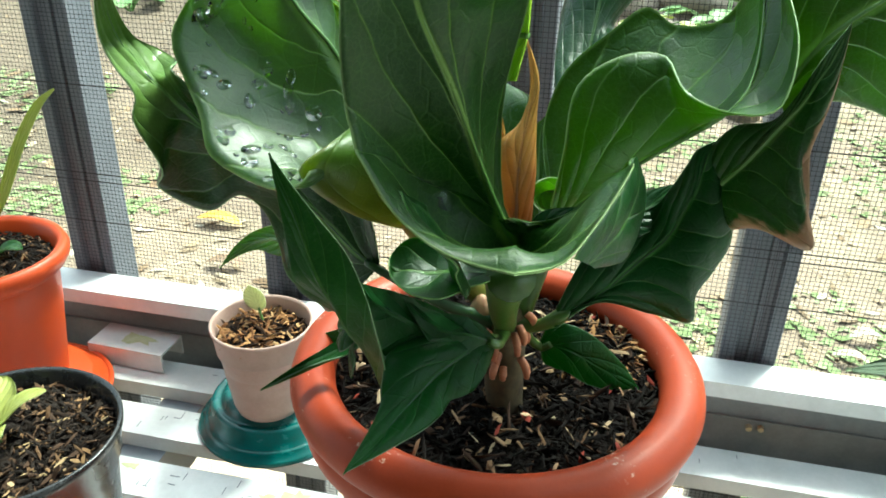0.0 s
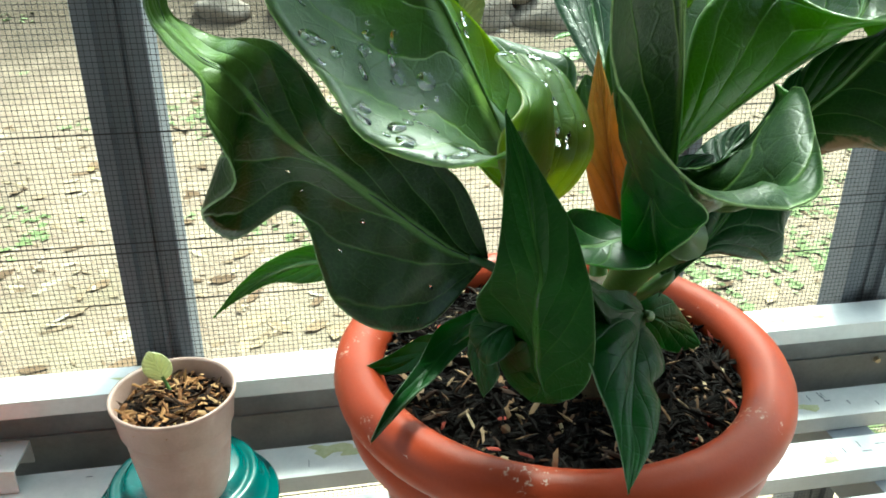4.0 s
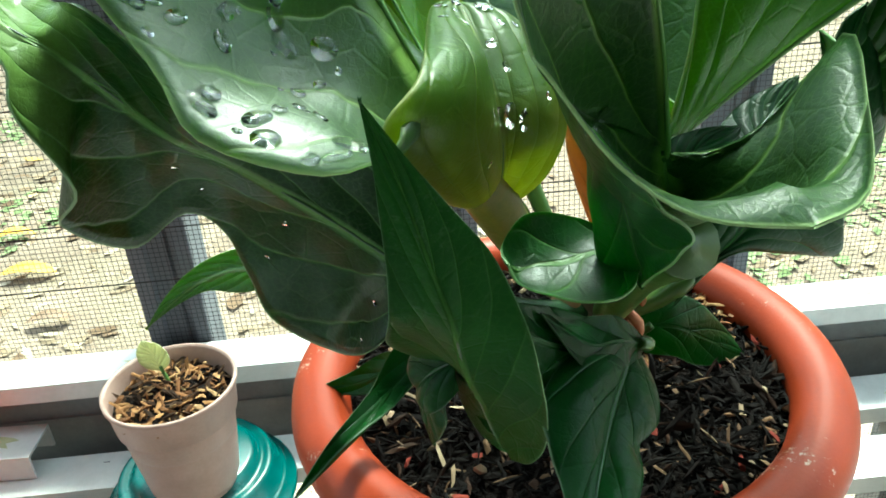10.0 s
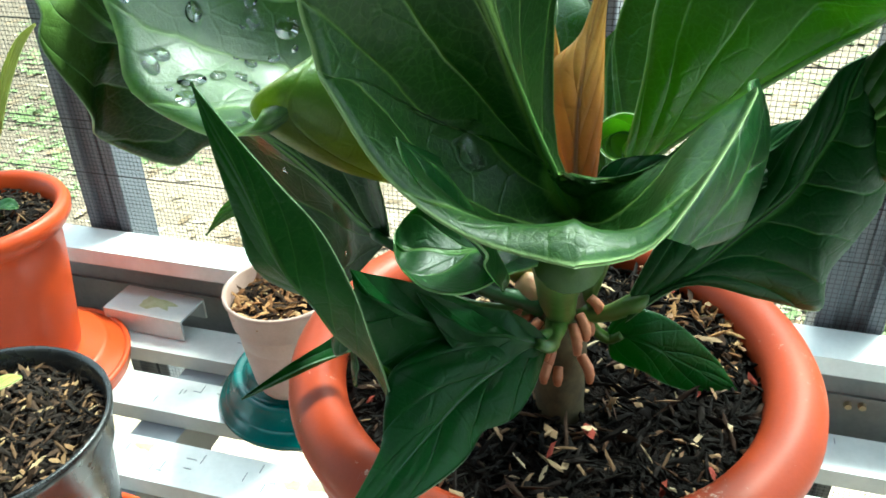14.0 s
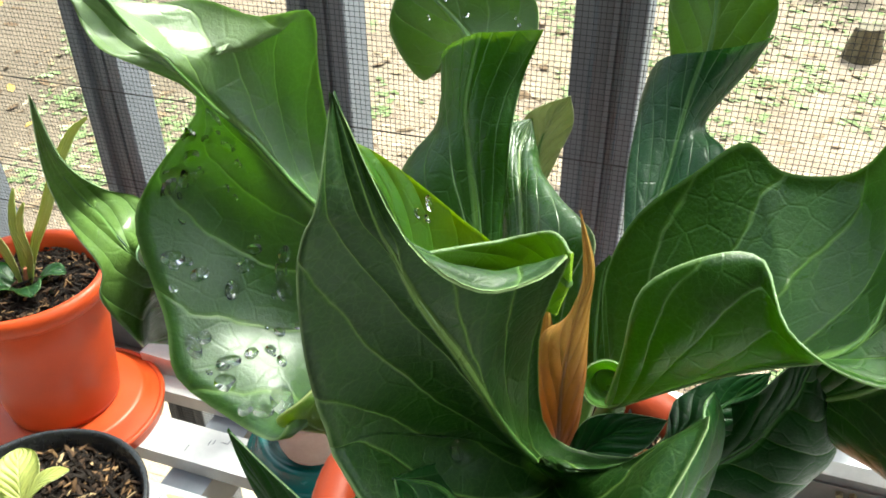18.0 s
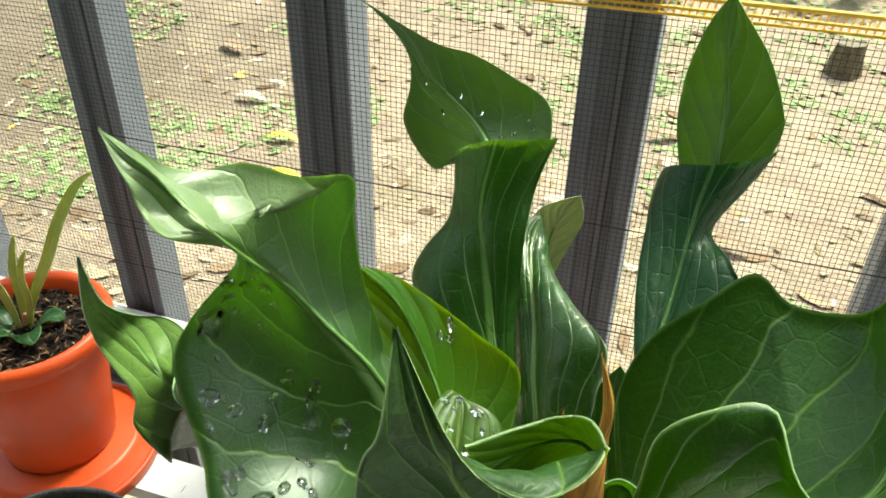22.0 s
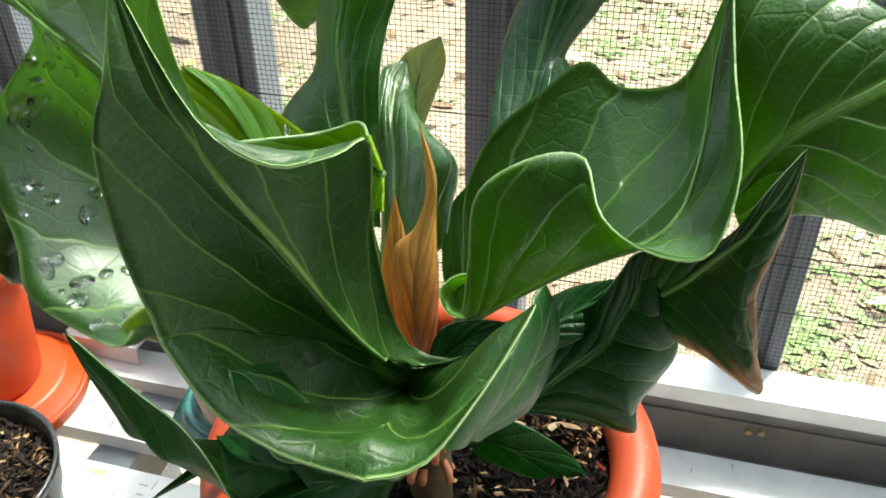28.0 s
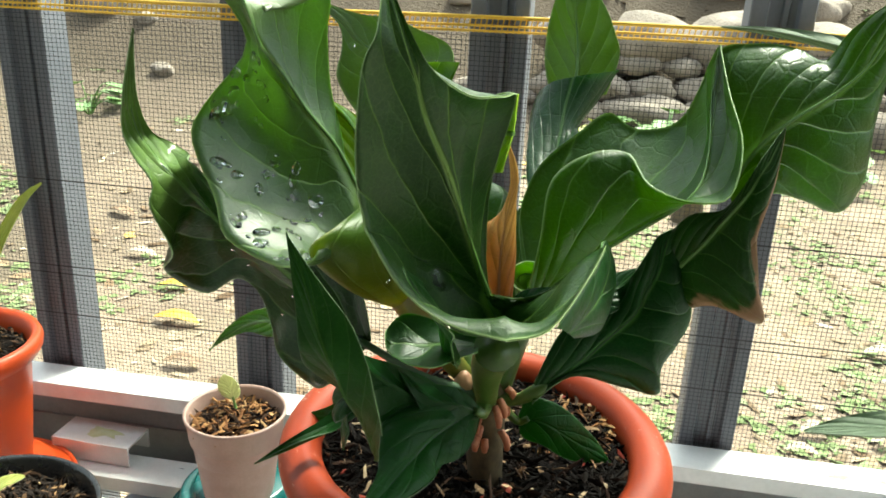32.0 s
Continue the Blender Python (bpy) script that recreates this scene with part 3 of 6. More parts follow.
LEAF_N = dict(
    rib=[(-0.012, -0.061, 0.249), (-0.017, -0.080, 0.254), (-0.024, -0.096, 0.255), (-0.029, -0.108, 0.253), (-0.034, -0.122, 0.250), (-0.038, -0.137, 0.248), (-0.044, -0.150, 0.246)],
    left=[(-0.014, -0.062, 0.250), (-0.030, -0.080, 0.262), (-0.043, -0.102, 0.264), (-0.043, -0.112, 0.258), (-0.041, -0.121, 0.252), (-0.042, -0.136, 0.249), (-0.044, -0.150, 0.246)],
    right=[(-0.010, -0.061, 0.247), (-0.0095, -0.082, 0.248), (-0.012, -0.095, 0.247), (-0.019, -0.101, 0.246), (-0.021, -0.114, 0.246), (-0.030, -0.132, 0.247), (-0.044, -0.150, 0.246)],
)
LEAF_O = dict(
    rib=[(0.0045, -0.015, 0.218), (0.0085, -0.016, 0.221), (0.019, -0.0155, 0.219), (0.030, -0.010, 0.210), (0.042, -0.002, 0.199), (0.0539, 0.0045, 0.189)],
    left=[(0.004, -0.015, 0.222), (0.0078, -0.0134, 0.231), (0.018, -0.011, 0.2305), (0.030, -0.006, 0.222), (0.0445, 0.003, 0.203), (0.0539, 0.0045, 0.189)],
    right=[(0.0045, -0.015, 0.215), (0.0075, -0.0165, 0.2095), (0.0182, -0.0159, 0.2065), (0.027, -0.012, 0.199), (0.039, -0.005, 0.1925), (0.0539, 0.0045, 0.189)],
)
LEAF_J = dict(
    rib=[(-0.066, -0.051, 0.269), (-0.078, -0.045, 0.272), (-0.089, -0.041, 0.279), (-0.100, -0.040, 0.288), (-0.111, -0.043, 0.298), (-0.121, -0.048, 0.308), (-0.130, -0.053, 0.316), (-0.136, -0.056, 0.324), (-0.141, -0.059, 0.332), (-0.145, -0.065, 0.340), (-0.150, -0.066, 0.346), (-0.157, -0.064, 0.350), (-0.163, -0.063, 0.357), (-0.167, -0.066, 0.366), (-0.162, -0.076, 0.384), (-0.152, -0.085, 0.410)],
    left=[(-0.067, -0.050, 0.267), (-0.088, -0.050, 0.2435), (-0.107, -0.024, 0.228), (-0.123, -0.024, 0.2414), (-0.128, -0.020, 0.256), (-0.131, -0.024, 0.275), (-0.139, -0.033, 0.287), (-0.158, -0.031, 0.275), (-0.1637, -0.057, 0.296), (-0.149, -0.074, 0.3135), (-0.1545, -0.080, 0.335), (-0.155, -0.076, 0.345), (-0.164, -0.074, 0.356), (-0.168, -0.074, 0.367), (-0.163, -0.079, 0.383), (-0.152, -0.085, 0.410)],
    right=[(-0.065, -0.050, 0.271), (-0.068, -0.048, 0.284), (-0.0756, -0.044, 0.300), (-0.090, -0.046, 0.312), (-0.103, -0.055, 0.322), (-0.112, -0.070, 0.330), (-0.1196, -0.080, 0.337), (-0.124, -0.080, 0.345), (-0.129, -0.080, 0.352), (-0.134, -0.080, 0.357), (-0.141, -0.070, 0.356), (-0.152, -0.050, 0.353), (-0.161, -0.048, 0.357), (-0.165, -0.058, 0.364), (-0.160, -0.074, 0.383), (-0.152, -0.085, 0.410)],
)
LOBE_M = dict(
    rib=[(-0.056, -0.086, 0.257), (-0.052, -0.084, 0.243), (-0.050, -0.078, 0.230), (-0.051, -0.072, 0.221)],
    left=[(-0.062, -0.076, 0.253), (-0.062, -0.058, 0.236), (-0.058, -0.061, 0.224), (-0.051, -0.072, 0.221)],
    right=[(-0.045, -0.099, 0.258), (-0.044, -0.100, 0.246), (-0.045, -0.087, 0.231), (-0.051, -0.072, 0.221)],
)
LEAF_L = dict(
    rib=[(-0.121, -0.018, 0.257), (-0.135, -0.012, 0.254), (-0.149, -0.006, 0.247), (-0.163, -0.002, 0.236), (-0.176, 0.002, 0.224)],
    left=[(-0.121, -0.018, 0.250), (-0.134, -0.012, 0.245), (-0.148, -0.006, 0.243), (-0.162, -0.002, 0.235), (-0.176, 0.002, 0.224)],
    right=[(-0.120, -0.018, 0.265), (-0.134, -0.012, 0.262), (-0.150, -0.006, 0.253), (-0.164, -0.002, 0.240), (-0.176, 0.002, 0.224)],
)
LEAF_P = dict(
    rib=[(-0.067, -0.040, 0.239), (-0.078, -0.030, 0.225), (-0.088, -0.020, 0.212), (-0.101, -0.013, 0.202), (-0.117, -0.008, 0.197)],
    left=[(-0.067, -0.045, 0.238), (-0.079, -0.034, 0.222), (-0.090, -0.024, 0.207), (-0.101, -0.014, 0.198), (-0.117, -0.008, 0.197)],
    right=[(-0.067, -0.036, 0.240), (-0.080, -0.026, 0.226), (-0.088, -0.018, 0.219), (-0.101, -0.012, 0.207), (-0.117, -0.008, 0.197)],
)
LEAF_Q = dict(
    rib=[(-0.051, -0.040, 0.242), (-0.065, -0.040, 0.237), (-0.076, -0.036, 0.226), (-0.088, -0.042, 0.216), (-0.101, -0.060, 0.213), (-0.112, -0.080, 0.215)],
    left=[(-0.051, -0.045, 0.238), (-0.065, -0.045, 0.230), (-0.072, -0.040, 0.226), (-0.084, -0.044, 0.216), (-0.096, -0.058, 0.217), (-0.112, -0.080, 0.215)],
    right=[(-0.057, -0.036, 0.246), (-0.072, -0.034, 0.238), (-0.082, -0.032, 0.231), (-0.091, -0.040, 0.220), (-0.104, -0.060, 0.216), (-0.112, -0.080, 0.215)],
)
LEAF_S1 = dict(
    rib=[(-0.015, -0.072, 0.256), (-0.032, -0.085, 0.265), (-0.043, -0.095, 0.276), (-0.050, -0.100, 0.284), (-0.055, -0.100, 0.291)],
    left=[(-0.014, -0.074, 0.254), (-0.026, -0.090, 0.256), (-0.042, -0.100, 0.258), (-0.050, -0.105, 0.273), (-0.055, -0.100, 0.291)],
    right=[(-0.015, -0.070, 0.257), (-0.032, -0.080, 0.273), (-0.044, -0.090, 0.283), (-0.051, -0.095, 0.287), (-0.055, -0.100, 0.291)],
)
LEAF_S2 = dict(
    rib=[(-0.008, -0.068, 0.252), (-0.018, -0.078, 0.261), (-0.028, -0.085, 0.266), (-0.041, -0.090, 0.280)],
    left=[(-0.009, -0.068, 0.250), (-0.016, -0.082, 0.254), (-0.028, -0.090, 0.260), (-0.041, -0.090, 0.280)],
    right=[(-0.009, -0.067, 0.254), (-0.018, -0.072, 0.265), (-0.032, -0.080, 0.271), (-0.041, -0.090, 0.280)],
)
LEAF_R = dict(
    rib=[(0.013, -0.030, 0.246), (0.029, -0.028, 0.259), (0.043, -0.022, 0.274), (0.054, -0.018, 0.286), (0.059, -0.016, 0.298), (0.063, -0.015, 0.310), (0.064, -0.015, 0.320), (0.066, -0.015, 0.330)],
    left=[(0.011, -0.032, 0.239), (0.029, -0.030, 0.256), (0.052, -0.022, 0.250), (0.070, -0.019, 0.247), (0.070, -0.018, 0.261), (0.076, -0.014, 0.272), (0.080, -0.014, 0.292), (0.066, -0.015, 0.330)],
    right=[(0.011, -0.030, 0.250), (0.021, -0.025, 0.276), (0.036, -0.012, 0.289), (0.048, -0.010, 0.297), (0.052, -0.015, 0.307), (0.057, -0.016, 0.319), (0.060, -0.016, 0.326), (0.066, -0.015, 0.330)],
)
LEAF_S = dict(
    rib=[(0.071, -0.015, 0.311), (0.078, -0.025, 0.325), (0.085, -0.033, 0.341), (0.090, -0.040, 0.353), (0.094, -0.041, 0.363), (0.097, -0.042, 0.372), (0.100, -0.042, 0.385)],
    left=[(0.080, -0.016, 0.293), (0.088, -0.030, 0.301), (0.105, -0.044, 0.301), (0.101, -0.043, 0.317), (0.097, -0.044, 0.339), (0.100, -0.042, 0.362), (0.100, -0.042, 0.385)],
    right=[(0.066, -0.015, 0.329), (0.073, -0.020, 0.339), (0.084, -0.030, 0.345), (0.088, -0.038, 0.355), (0.091, -0.040, 0.364), (0.094, -0.042, 0.373), (0.100, -0.042, 0.385)],
)
LEAF_E = dict(
    rib=[(0.006, -0.020, 0.287), (0.015, -0.022, 0.297), (0.028, -0.026, 0.311), (0.041, -0.030, 0.324), (0.054, -0.035, 0.336), (0.062, -0.040, 0.344), (0.070, -0.040, 0.353), (0.075, -0.030, 0.362), (0.076, -0.015, 0.376), (0.076, 0.000, 0.390), (0.077, 0.008, 0.410)],
    left=[(0.005, -0.030, 0.299), (0.009, -0.035, 0.326), (0.011, -0.035, 0.352), (0.025, -0.030, 0.364), (0.041, -0.025, 0.365), (0.051, -0.045, 0.357), (0.067, -0.056, 0.354), (0.082, -0.056, 0.357), (0.086, -0.040, 0.375), (0.081, -0.015, 0.393), (0.077, 0.008, 0.410)],
    right=[(-0.000, -0.005, 0.297), (-0.006, 0.010, 0.321), (0.001, 0.020, 0.344), (0.018, 0.030, 0.360), (0.032, 0.038, 0.370), (0.045, 0.032, 0.365), (0.061, 0.028, 0.368), (0.068, 0.022, 0.376), (0.072, 0.018, 0.387), (0.074, 0.016, 0.398), (0.077, 0.008, 0.410)],
)
LEAF_T = dict(
    rib=[(0.088, -0.010, 0.348), (0.096, -0.012, 0.367), (0.105, -0.012, 0.379), (0.116, -0.010, 0.388), (0.128, -0.005, 0.397), (0.138, 0.000, 0.409), (0.151, 0.010, 0.438)],
    left=[(0.096, -0.015, 0.337), (0.103, -0.020, 0.351), (0.118, -0.012, 0.348), (0.136, -0.007, 0.343), (0.145, 0.000, 0.358), (0.145, 0.003, 0.385), (0.151, 0.010, 0.438)],
    right=[(0.080, 0.005, 0.390), (0.077, 0.008, 0.407), (0.090, 0.008, 0.411), (0.108, 0.010, 0.410), (0.122, 0.008, 0.406), (0.130, 0.005, 0.421), (0.151, 0.010, 0.438)],
)
LEAF_G = dict(
    rib=[(-0.054, 0.022, 0.293), (-0.062, 0.036, 0.305), (-0.070, 0.050, 0.324), (-0.078, 0.062, 0.340), (-0.083, 0.072, 0.356), (-0.080, 0.080, 0.383)],
    left=[(-0.066, 0.015, 0.298), (-0.099, 0.045, 0.306), (-0.112, 0.062, 0.318), (-0.104, 0.085, 0.332), (-0.105, 0.100, 0.342), (-0.107, 0.106, 0.357)],
    right=[(-0.049, 0.028, 0.290), (-0.056, 0.045, 0.312), (-0.058, 0.055, 0.328), (-0.060, 0.065, 0.349), (-0.060, 0.080, 0.366), (-0.055, 0.090, 0.384)],
)
BLADE_G = dict(
    rib=[(-0.083, 0.088, 0.370), (-0.096, 0.105, 0.374), (-0.110, 0.112, 0.382), (-0.124, 0.117, 0.390), (-0.136, 0.124, 0.400), (-0.152, 0.133, 0.408), (-0.172, 0.143, 0.414)],
    left=[(-0.108, 0.107, 0.356), (-0.121, 0.112, 0.344), (-0.137, 0.112, 0.366), (-0.136, 0.118, 0.382), (-0.139, 0.124, 0.396), (-0.153, 0.133, 0.406), (-0.172, 0.143, 0.414)],
    right=[(-0.059, 0.092, 0.372), (-0.064, 0.108, 0.390), (-0.084, 0.115, 0.398), (-0.104, 0.119, 0.404), (-0.124, 0.123, 0.405), (-0.147, 0.132, 0.409), (-0.172, 0.143, 0.414)],
)
LEAF_H = dict(
    rib=[(-0.035, 0.014, 0.282), (-0.043, 0.030, 0.301), (-0.048, 0.045, 0.315), (-0.054, 0.060, 0.327), (-0.060, 0.080, 0.330), (-0.061, 0.090, 0.334), (-0.060, 0.098, 0.339)],
    left=[(-0.049, 0.020, 0.274), (-0.053, 0.040, 0.288), (-0.059, 0.050, 0.308), (-0.065, 0.065, 0.323), (-0.069, 0.085, 0.334), (-0.068, 0.092, 0.338), (-0.060, 0.098, 0.339)],
    right=[(-0.015, 0.012, 0.296), (-0.015, 0.020, 0.311), (-0.015, 0.030, 0.326), (-0.033, 0.050, 0.328), (-0.046, 0.070, 0.328), (-0.052, 0.085, 0.326), (-0.060, 0.098, 0.339)],
)
LEAF_I = dict(
    rib=[(0.002, 0.030, 0.317), (0.004, 0.050, 0.327), (0.006, 0.068, 0.338), (0.007, 0.082, 0.352), (0.008, 0.092, 0.365), (0.010, 0.100, 0.379)],
    left=[(-0.002, 0.030, 0.315), (-0.006, 0.045, 0.325), (-0.010, 0.065, 0.337), (-0.012, 0.090, 0.350), (-0.013, 0.103, 0.356), (-0.011, 0.116, 0.364)],
    right=[(0.008, 0.030, 0.322), (0.033, 0.058, 0.338), (0.026, 0.072, 0.350), (0.016, 0.095, 0.350), (0.026, 0.110, 0.366), (0.036, 0.118, 0.383)],
)
BLADE_I = dict(
    rib=[(0.011, 0.112, 0.366), (0.011, 0.120, 0.384), (0.009, 0.127, 0.400), (0.006, 0.131, 0.416), (0.004, 0.136, 0.429), (0.003, 0.140, 0.440)],
    left=[(-0.002, 0.119, 0.357), (-0.009, 0.128, 0.382), (-0.010, 0.134, 0.397), (-0.008, 0.136, 0.414), (-0.003, 0.138, 0.430), (0.003, 0.140, 0.440)],
    right=[(0.030, 0.117, 0.368), (0.035, 0.119, 0.390), (0.031, 0.121, 0.404), (0.022, 0.127, 0.420), (0.010, 0.134, 0.433), (0.003, 0.140, 0.440)],
)
SHEATH_A = dict(
    rib=[(-0.007, -0.046, 0.277), (-0.007, -0.046, 0.294), (-0.008, -0.044, 0.312), (-0.008, -0.040, 0.326), (-0.007, -0.034, 0.339), (-0.006, -0.029, 0.351), (-0.012, -0.022, 0.368)],
    left=[(-0.009, -0.046, 0.278), (-0.015, -0.042, 0.294), (-0.018, -0.038, 0.311), (-0.018, -0.035, 0.327), (-0.010, -0.032, 0.335), (-0.008, -0.028, 0.349), (-0.012, -0.022, 0.368)],
    right=[(-0.005, -0.046, 0.279), (-0.002, -0.040, 0.293), (-0.002, -0.036, 0.311), (-0.003, -0.033, 0.327), (-0.004, -0.030, 0.339), (-0.005, -0.027, 0.354), (-0.012, -0.022, 0.368)],
)
SHEATH_B = dict(
    rib=[(-0.010, -0.044, 0.270), (-0.016, -0.038, 0.297), (-0.019, -0.031, 0.318), (-0.021, -0.024, 0.341)],
    left=[(-0.017, -0.042, 0.270), (-0.025, -0.035, 0.296), (-0.025, -0.029, 0.317), (-0.021, -0.024, 0.341)],
    right=[(-0.004, -0.042, 0.272), (-0.008, -0.036, 0.300), (-0.014, -0.029, 0.319), (-0.021, -0.024, 0.341)],
)
CURL_TURN = [radians(20 + 40 * k) for k in range(9)]
CURL_E = dict(
    rib=[(0.0026 + 0.0052 * math.cos(a), -0.0168 + 0.0052 * 0.8 * math.sin(a), 0.2958 + 0.0052 * 0.6 * math.sin(a)) for a in CURL_TURN],
    left=[(0.0036 + 0.0010 * math.cos(a), -0.0140 + 0.0010 * 0.8 * math.sin(a), 0.2915 + 0.0010 * 0.6 * math.sin(a)) for a in CURL_TURN],
    right=[(0.0032 + 0.0080 * math.cos(a), -0.0235 + 0.0080 * 0.8 * math.sin(a), 0.3022 + 0.0080 * 0.6 * math.sin(a)) for a in CURL_TURN],
)
FLAP_C = dict(
    rib=[(-0.0025, -0.076, 0.380), (-0.010, -0.070, 0.378), (-0.020, -0.074, 0.377), (-0.031, -0.092, 0.380)],
    left=[(-0.0005, -0.0875, 0.3965), (-0.008, -0.078, 0.395), (-0.0185, -0.079, 0.391), (-0.033, -0.098, 0.3955)],
    right=[(-0.007, -0.067, 0.362), (-0.011, -0.065, 0.361), (-0.019, -0.070, 0.361), (-0.027, -0.086, 0.364)],
)
LOBE_A = dict(
    rib=[(-0.047, -0.036, 0.284), (-0.046, -0.052, 0.301), (-0.047, -0.062, 0.318), (-0.050, -0.052, 0.332), (-0.053, -0.039, 0.340), (-0.055, -0.033, 0.3425)],
    left=[(-0.054, -0.040, 0.284), (-0.066, -0.080, 0.309), (-0.0735, -0.105, 0.333), (-0.0652, -0.0942, 0.3427), (-0.062, -0.036, 0.342), (-0.055, -0.033, 0.3425)],
    right=[(-0.037, -0.036, 0.286), (-0.031, -0.046, 0.299), (-0.0285, -0.0496, 0.3155), (-0.0345, -0.042, 0.331), (-0.042, -0.034, 0.339), (-0.055, -0.033, 0.3425)],
)
CURL_M = dict(
    rib=[(-0.062, -0.082, 0.262), (-0.068, -0.080, 0.257), (-0.072, -0.077, 0.251), (-0.072, -0.074, 0.246)],
    left=[(-0.062, -0.080, 0.268), (-0.070, -0.073, 0.263), (-0.075, -0.072, 0.254), (-0.072, -0.074, 0.246)],
    right=[(-0.062, -0.086, 0.255), (-0.067, -0.087, 0.250), (-0.071, -0.083, 0.246), (-0.072, -0.074, 0.246)],
)
LEAF_U = dict(
    rib=[(-0.066, -0.055, 0.249), (-0.070, -0.065, 0.243), (-0.071, -0.072, 0.236), (-0.070, -0.075, 0.227)],
    left=[(-0.068, -0.050, 0.243), (-0.073, -0.058, 0.239), (-0.073, -0.066, 0.234), (-0.070, -0.075, 0.227)],
    right=[(-0.062, -0.060, 0.251), (-0.067, -0.075, 0.253), (-0.066, -0.080, 0.239), (-0.070, -0.075, 0.227)],
)
TIP_H = dict(
    rib=[(-0.055, 0.095, 0.307), (-0.056, 0.098, 0.323), (-0.052, 0.100, 0.338), (-0.044, 0.102, 0.351)],
    left=[(-0.059, 0.095, 0.307), (-0.066, 0.098, 0.326), (-0.062, 0.100, 0.341), (-0.044, 0.102, 0.351)],
    right=[(-0.051, 0.095, 0.308), (-0.046, 0.098, 0.323), (-0.041, 0.100, 0.339), (-0.044, 0.102, 0.351)],
)
LEAF_X = dict(
    rib=[(-0.002, -0.002, 0.276), (-0.006, 0.008, 0.291), (-0.008, 0.016, 0.302), (-0.009, 0.024, 0.312), (-0.008, 0.030, 0.319)],
    left=[(-0.008, -0.002, 0.274), (-0.014, 0.006, 0.289), (-0.016, 0.014, 0.300), (-0.015, 0.022, 0.311), (-0.008, 0.030, 0.319)],
    right=[(0.005, -0.004, 0.280), (0.005, 0.004, 0.298), (0.003, 0.012, 0.308), (-0.001, 0.020, 0.317), (-0.008, 0.030, 0.319)],
)
LEAF_Y = dict(
    rib=[(0.028, -0.030, 0.288), (0.037, -0.018, 0.292), (0.046, -0.008, 0.296), (0.056, 0.000, 0.304)],
    left=[(0.029, -0.030, 0.285), (0.041, -0.022, 0.286), (0.052, -0.012, 0.291), (0.056, 0.000, 0.304)],
    right=[(0.026, -0.030, 0.291), (0.027, -0.012, 0.291), (0.039, -0.003, 0.298), (0.056, 0.000, 0.304)],
)
LEAF_Z = dict(
    rib=[(-0.003, -0.047, 0.281), (0.005, -0.042, 0.292), (0.014, -0.037, 0.298), (0.026, -0.032, 0.301)],
    left=[(0.000, -0.050, 0.281), (0.011, -0.048, 0.290), (0.021, -0.042, 0.296), (0.026, -0.032, 0.301)],
    right=[(-0.005, -0.046, 0.284), (-0.000, -0.040, 0.299), (0.012, -0.035, 0.302), (0.026, -0.032, 0.301)],
)
LOBE_D = dict(
    rib=[(-0.036, -0.112, 0.335), (-0.029, -0.100, 0.322), (-0.023, -0.095, 0.310), (-0.019, -0.090, 0.297), (-0.016, -0.088, 0.288), (-0.017, -0.090, 0.285)],
    left=[(-0.036, -0.112, 0.335), (-0.031, -0.090, 0.319), (-0.028, -0.082, 0.304), (-0.026, -0.080, 0.293), (-0.024, -0.080, 0.284), (-0.017, -0.090, 0.285)],
    right=[(-0.035, -0.112, 0.335), (-0.029, -0.118, 0.329), (-0.022, -0.118, 0.320), (-0.015, -0.115, 0.312), (-0.016, -0.110, 0.304), (-0.017, -0.090, 0.285)],
)
LOBE_F = dict(
    rib=[(0.026, -0.095, 0.309), (0.034, -0.078, 0.314), (0.038, -0.062, 0.319), (0.039, -0.051, 0.326), (0.037, -0.048, 0.332)],
    left=[(0.022, -0.106, 0.316), (0.030, -0.086, 0.326), (0.035, -0.068, 0.330), (0.035, -0.056, 0.333), (0.037, -0.048, 0.332)],
    right=[(0.028, -0.088, 0.304), (0.037, -0.072, 0.300), (0.041, -0.058, 0.305), (0.042, -0.048, 0.314), (0.037, -0.048, 0.332)],
)
# leaf guides end


blade_skin = {}
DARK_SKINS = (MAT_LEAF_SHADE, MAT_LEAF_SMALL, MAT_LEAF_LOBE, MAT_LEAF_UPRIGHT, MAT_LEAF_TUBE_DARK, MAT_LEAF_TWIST)


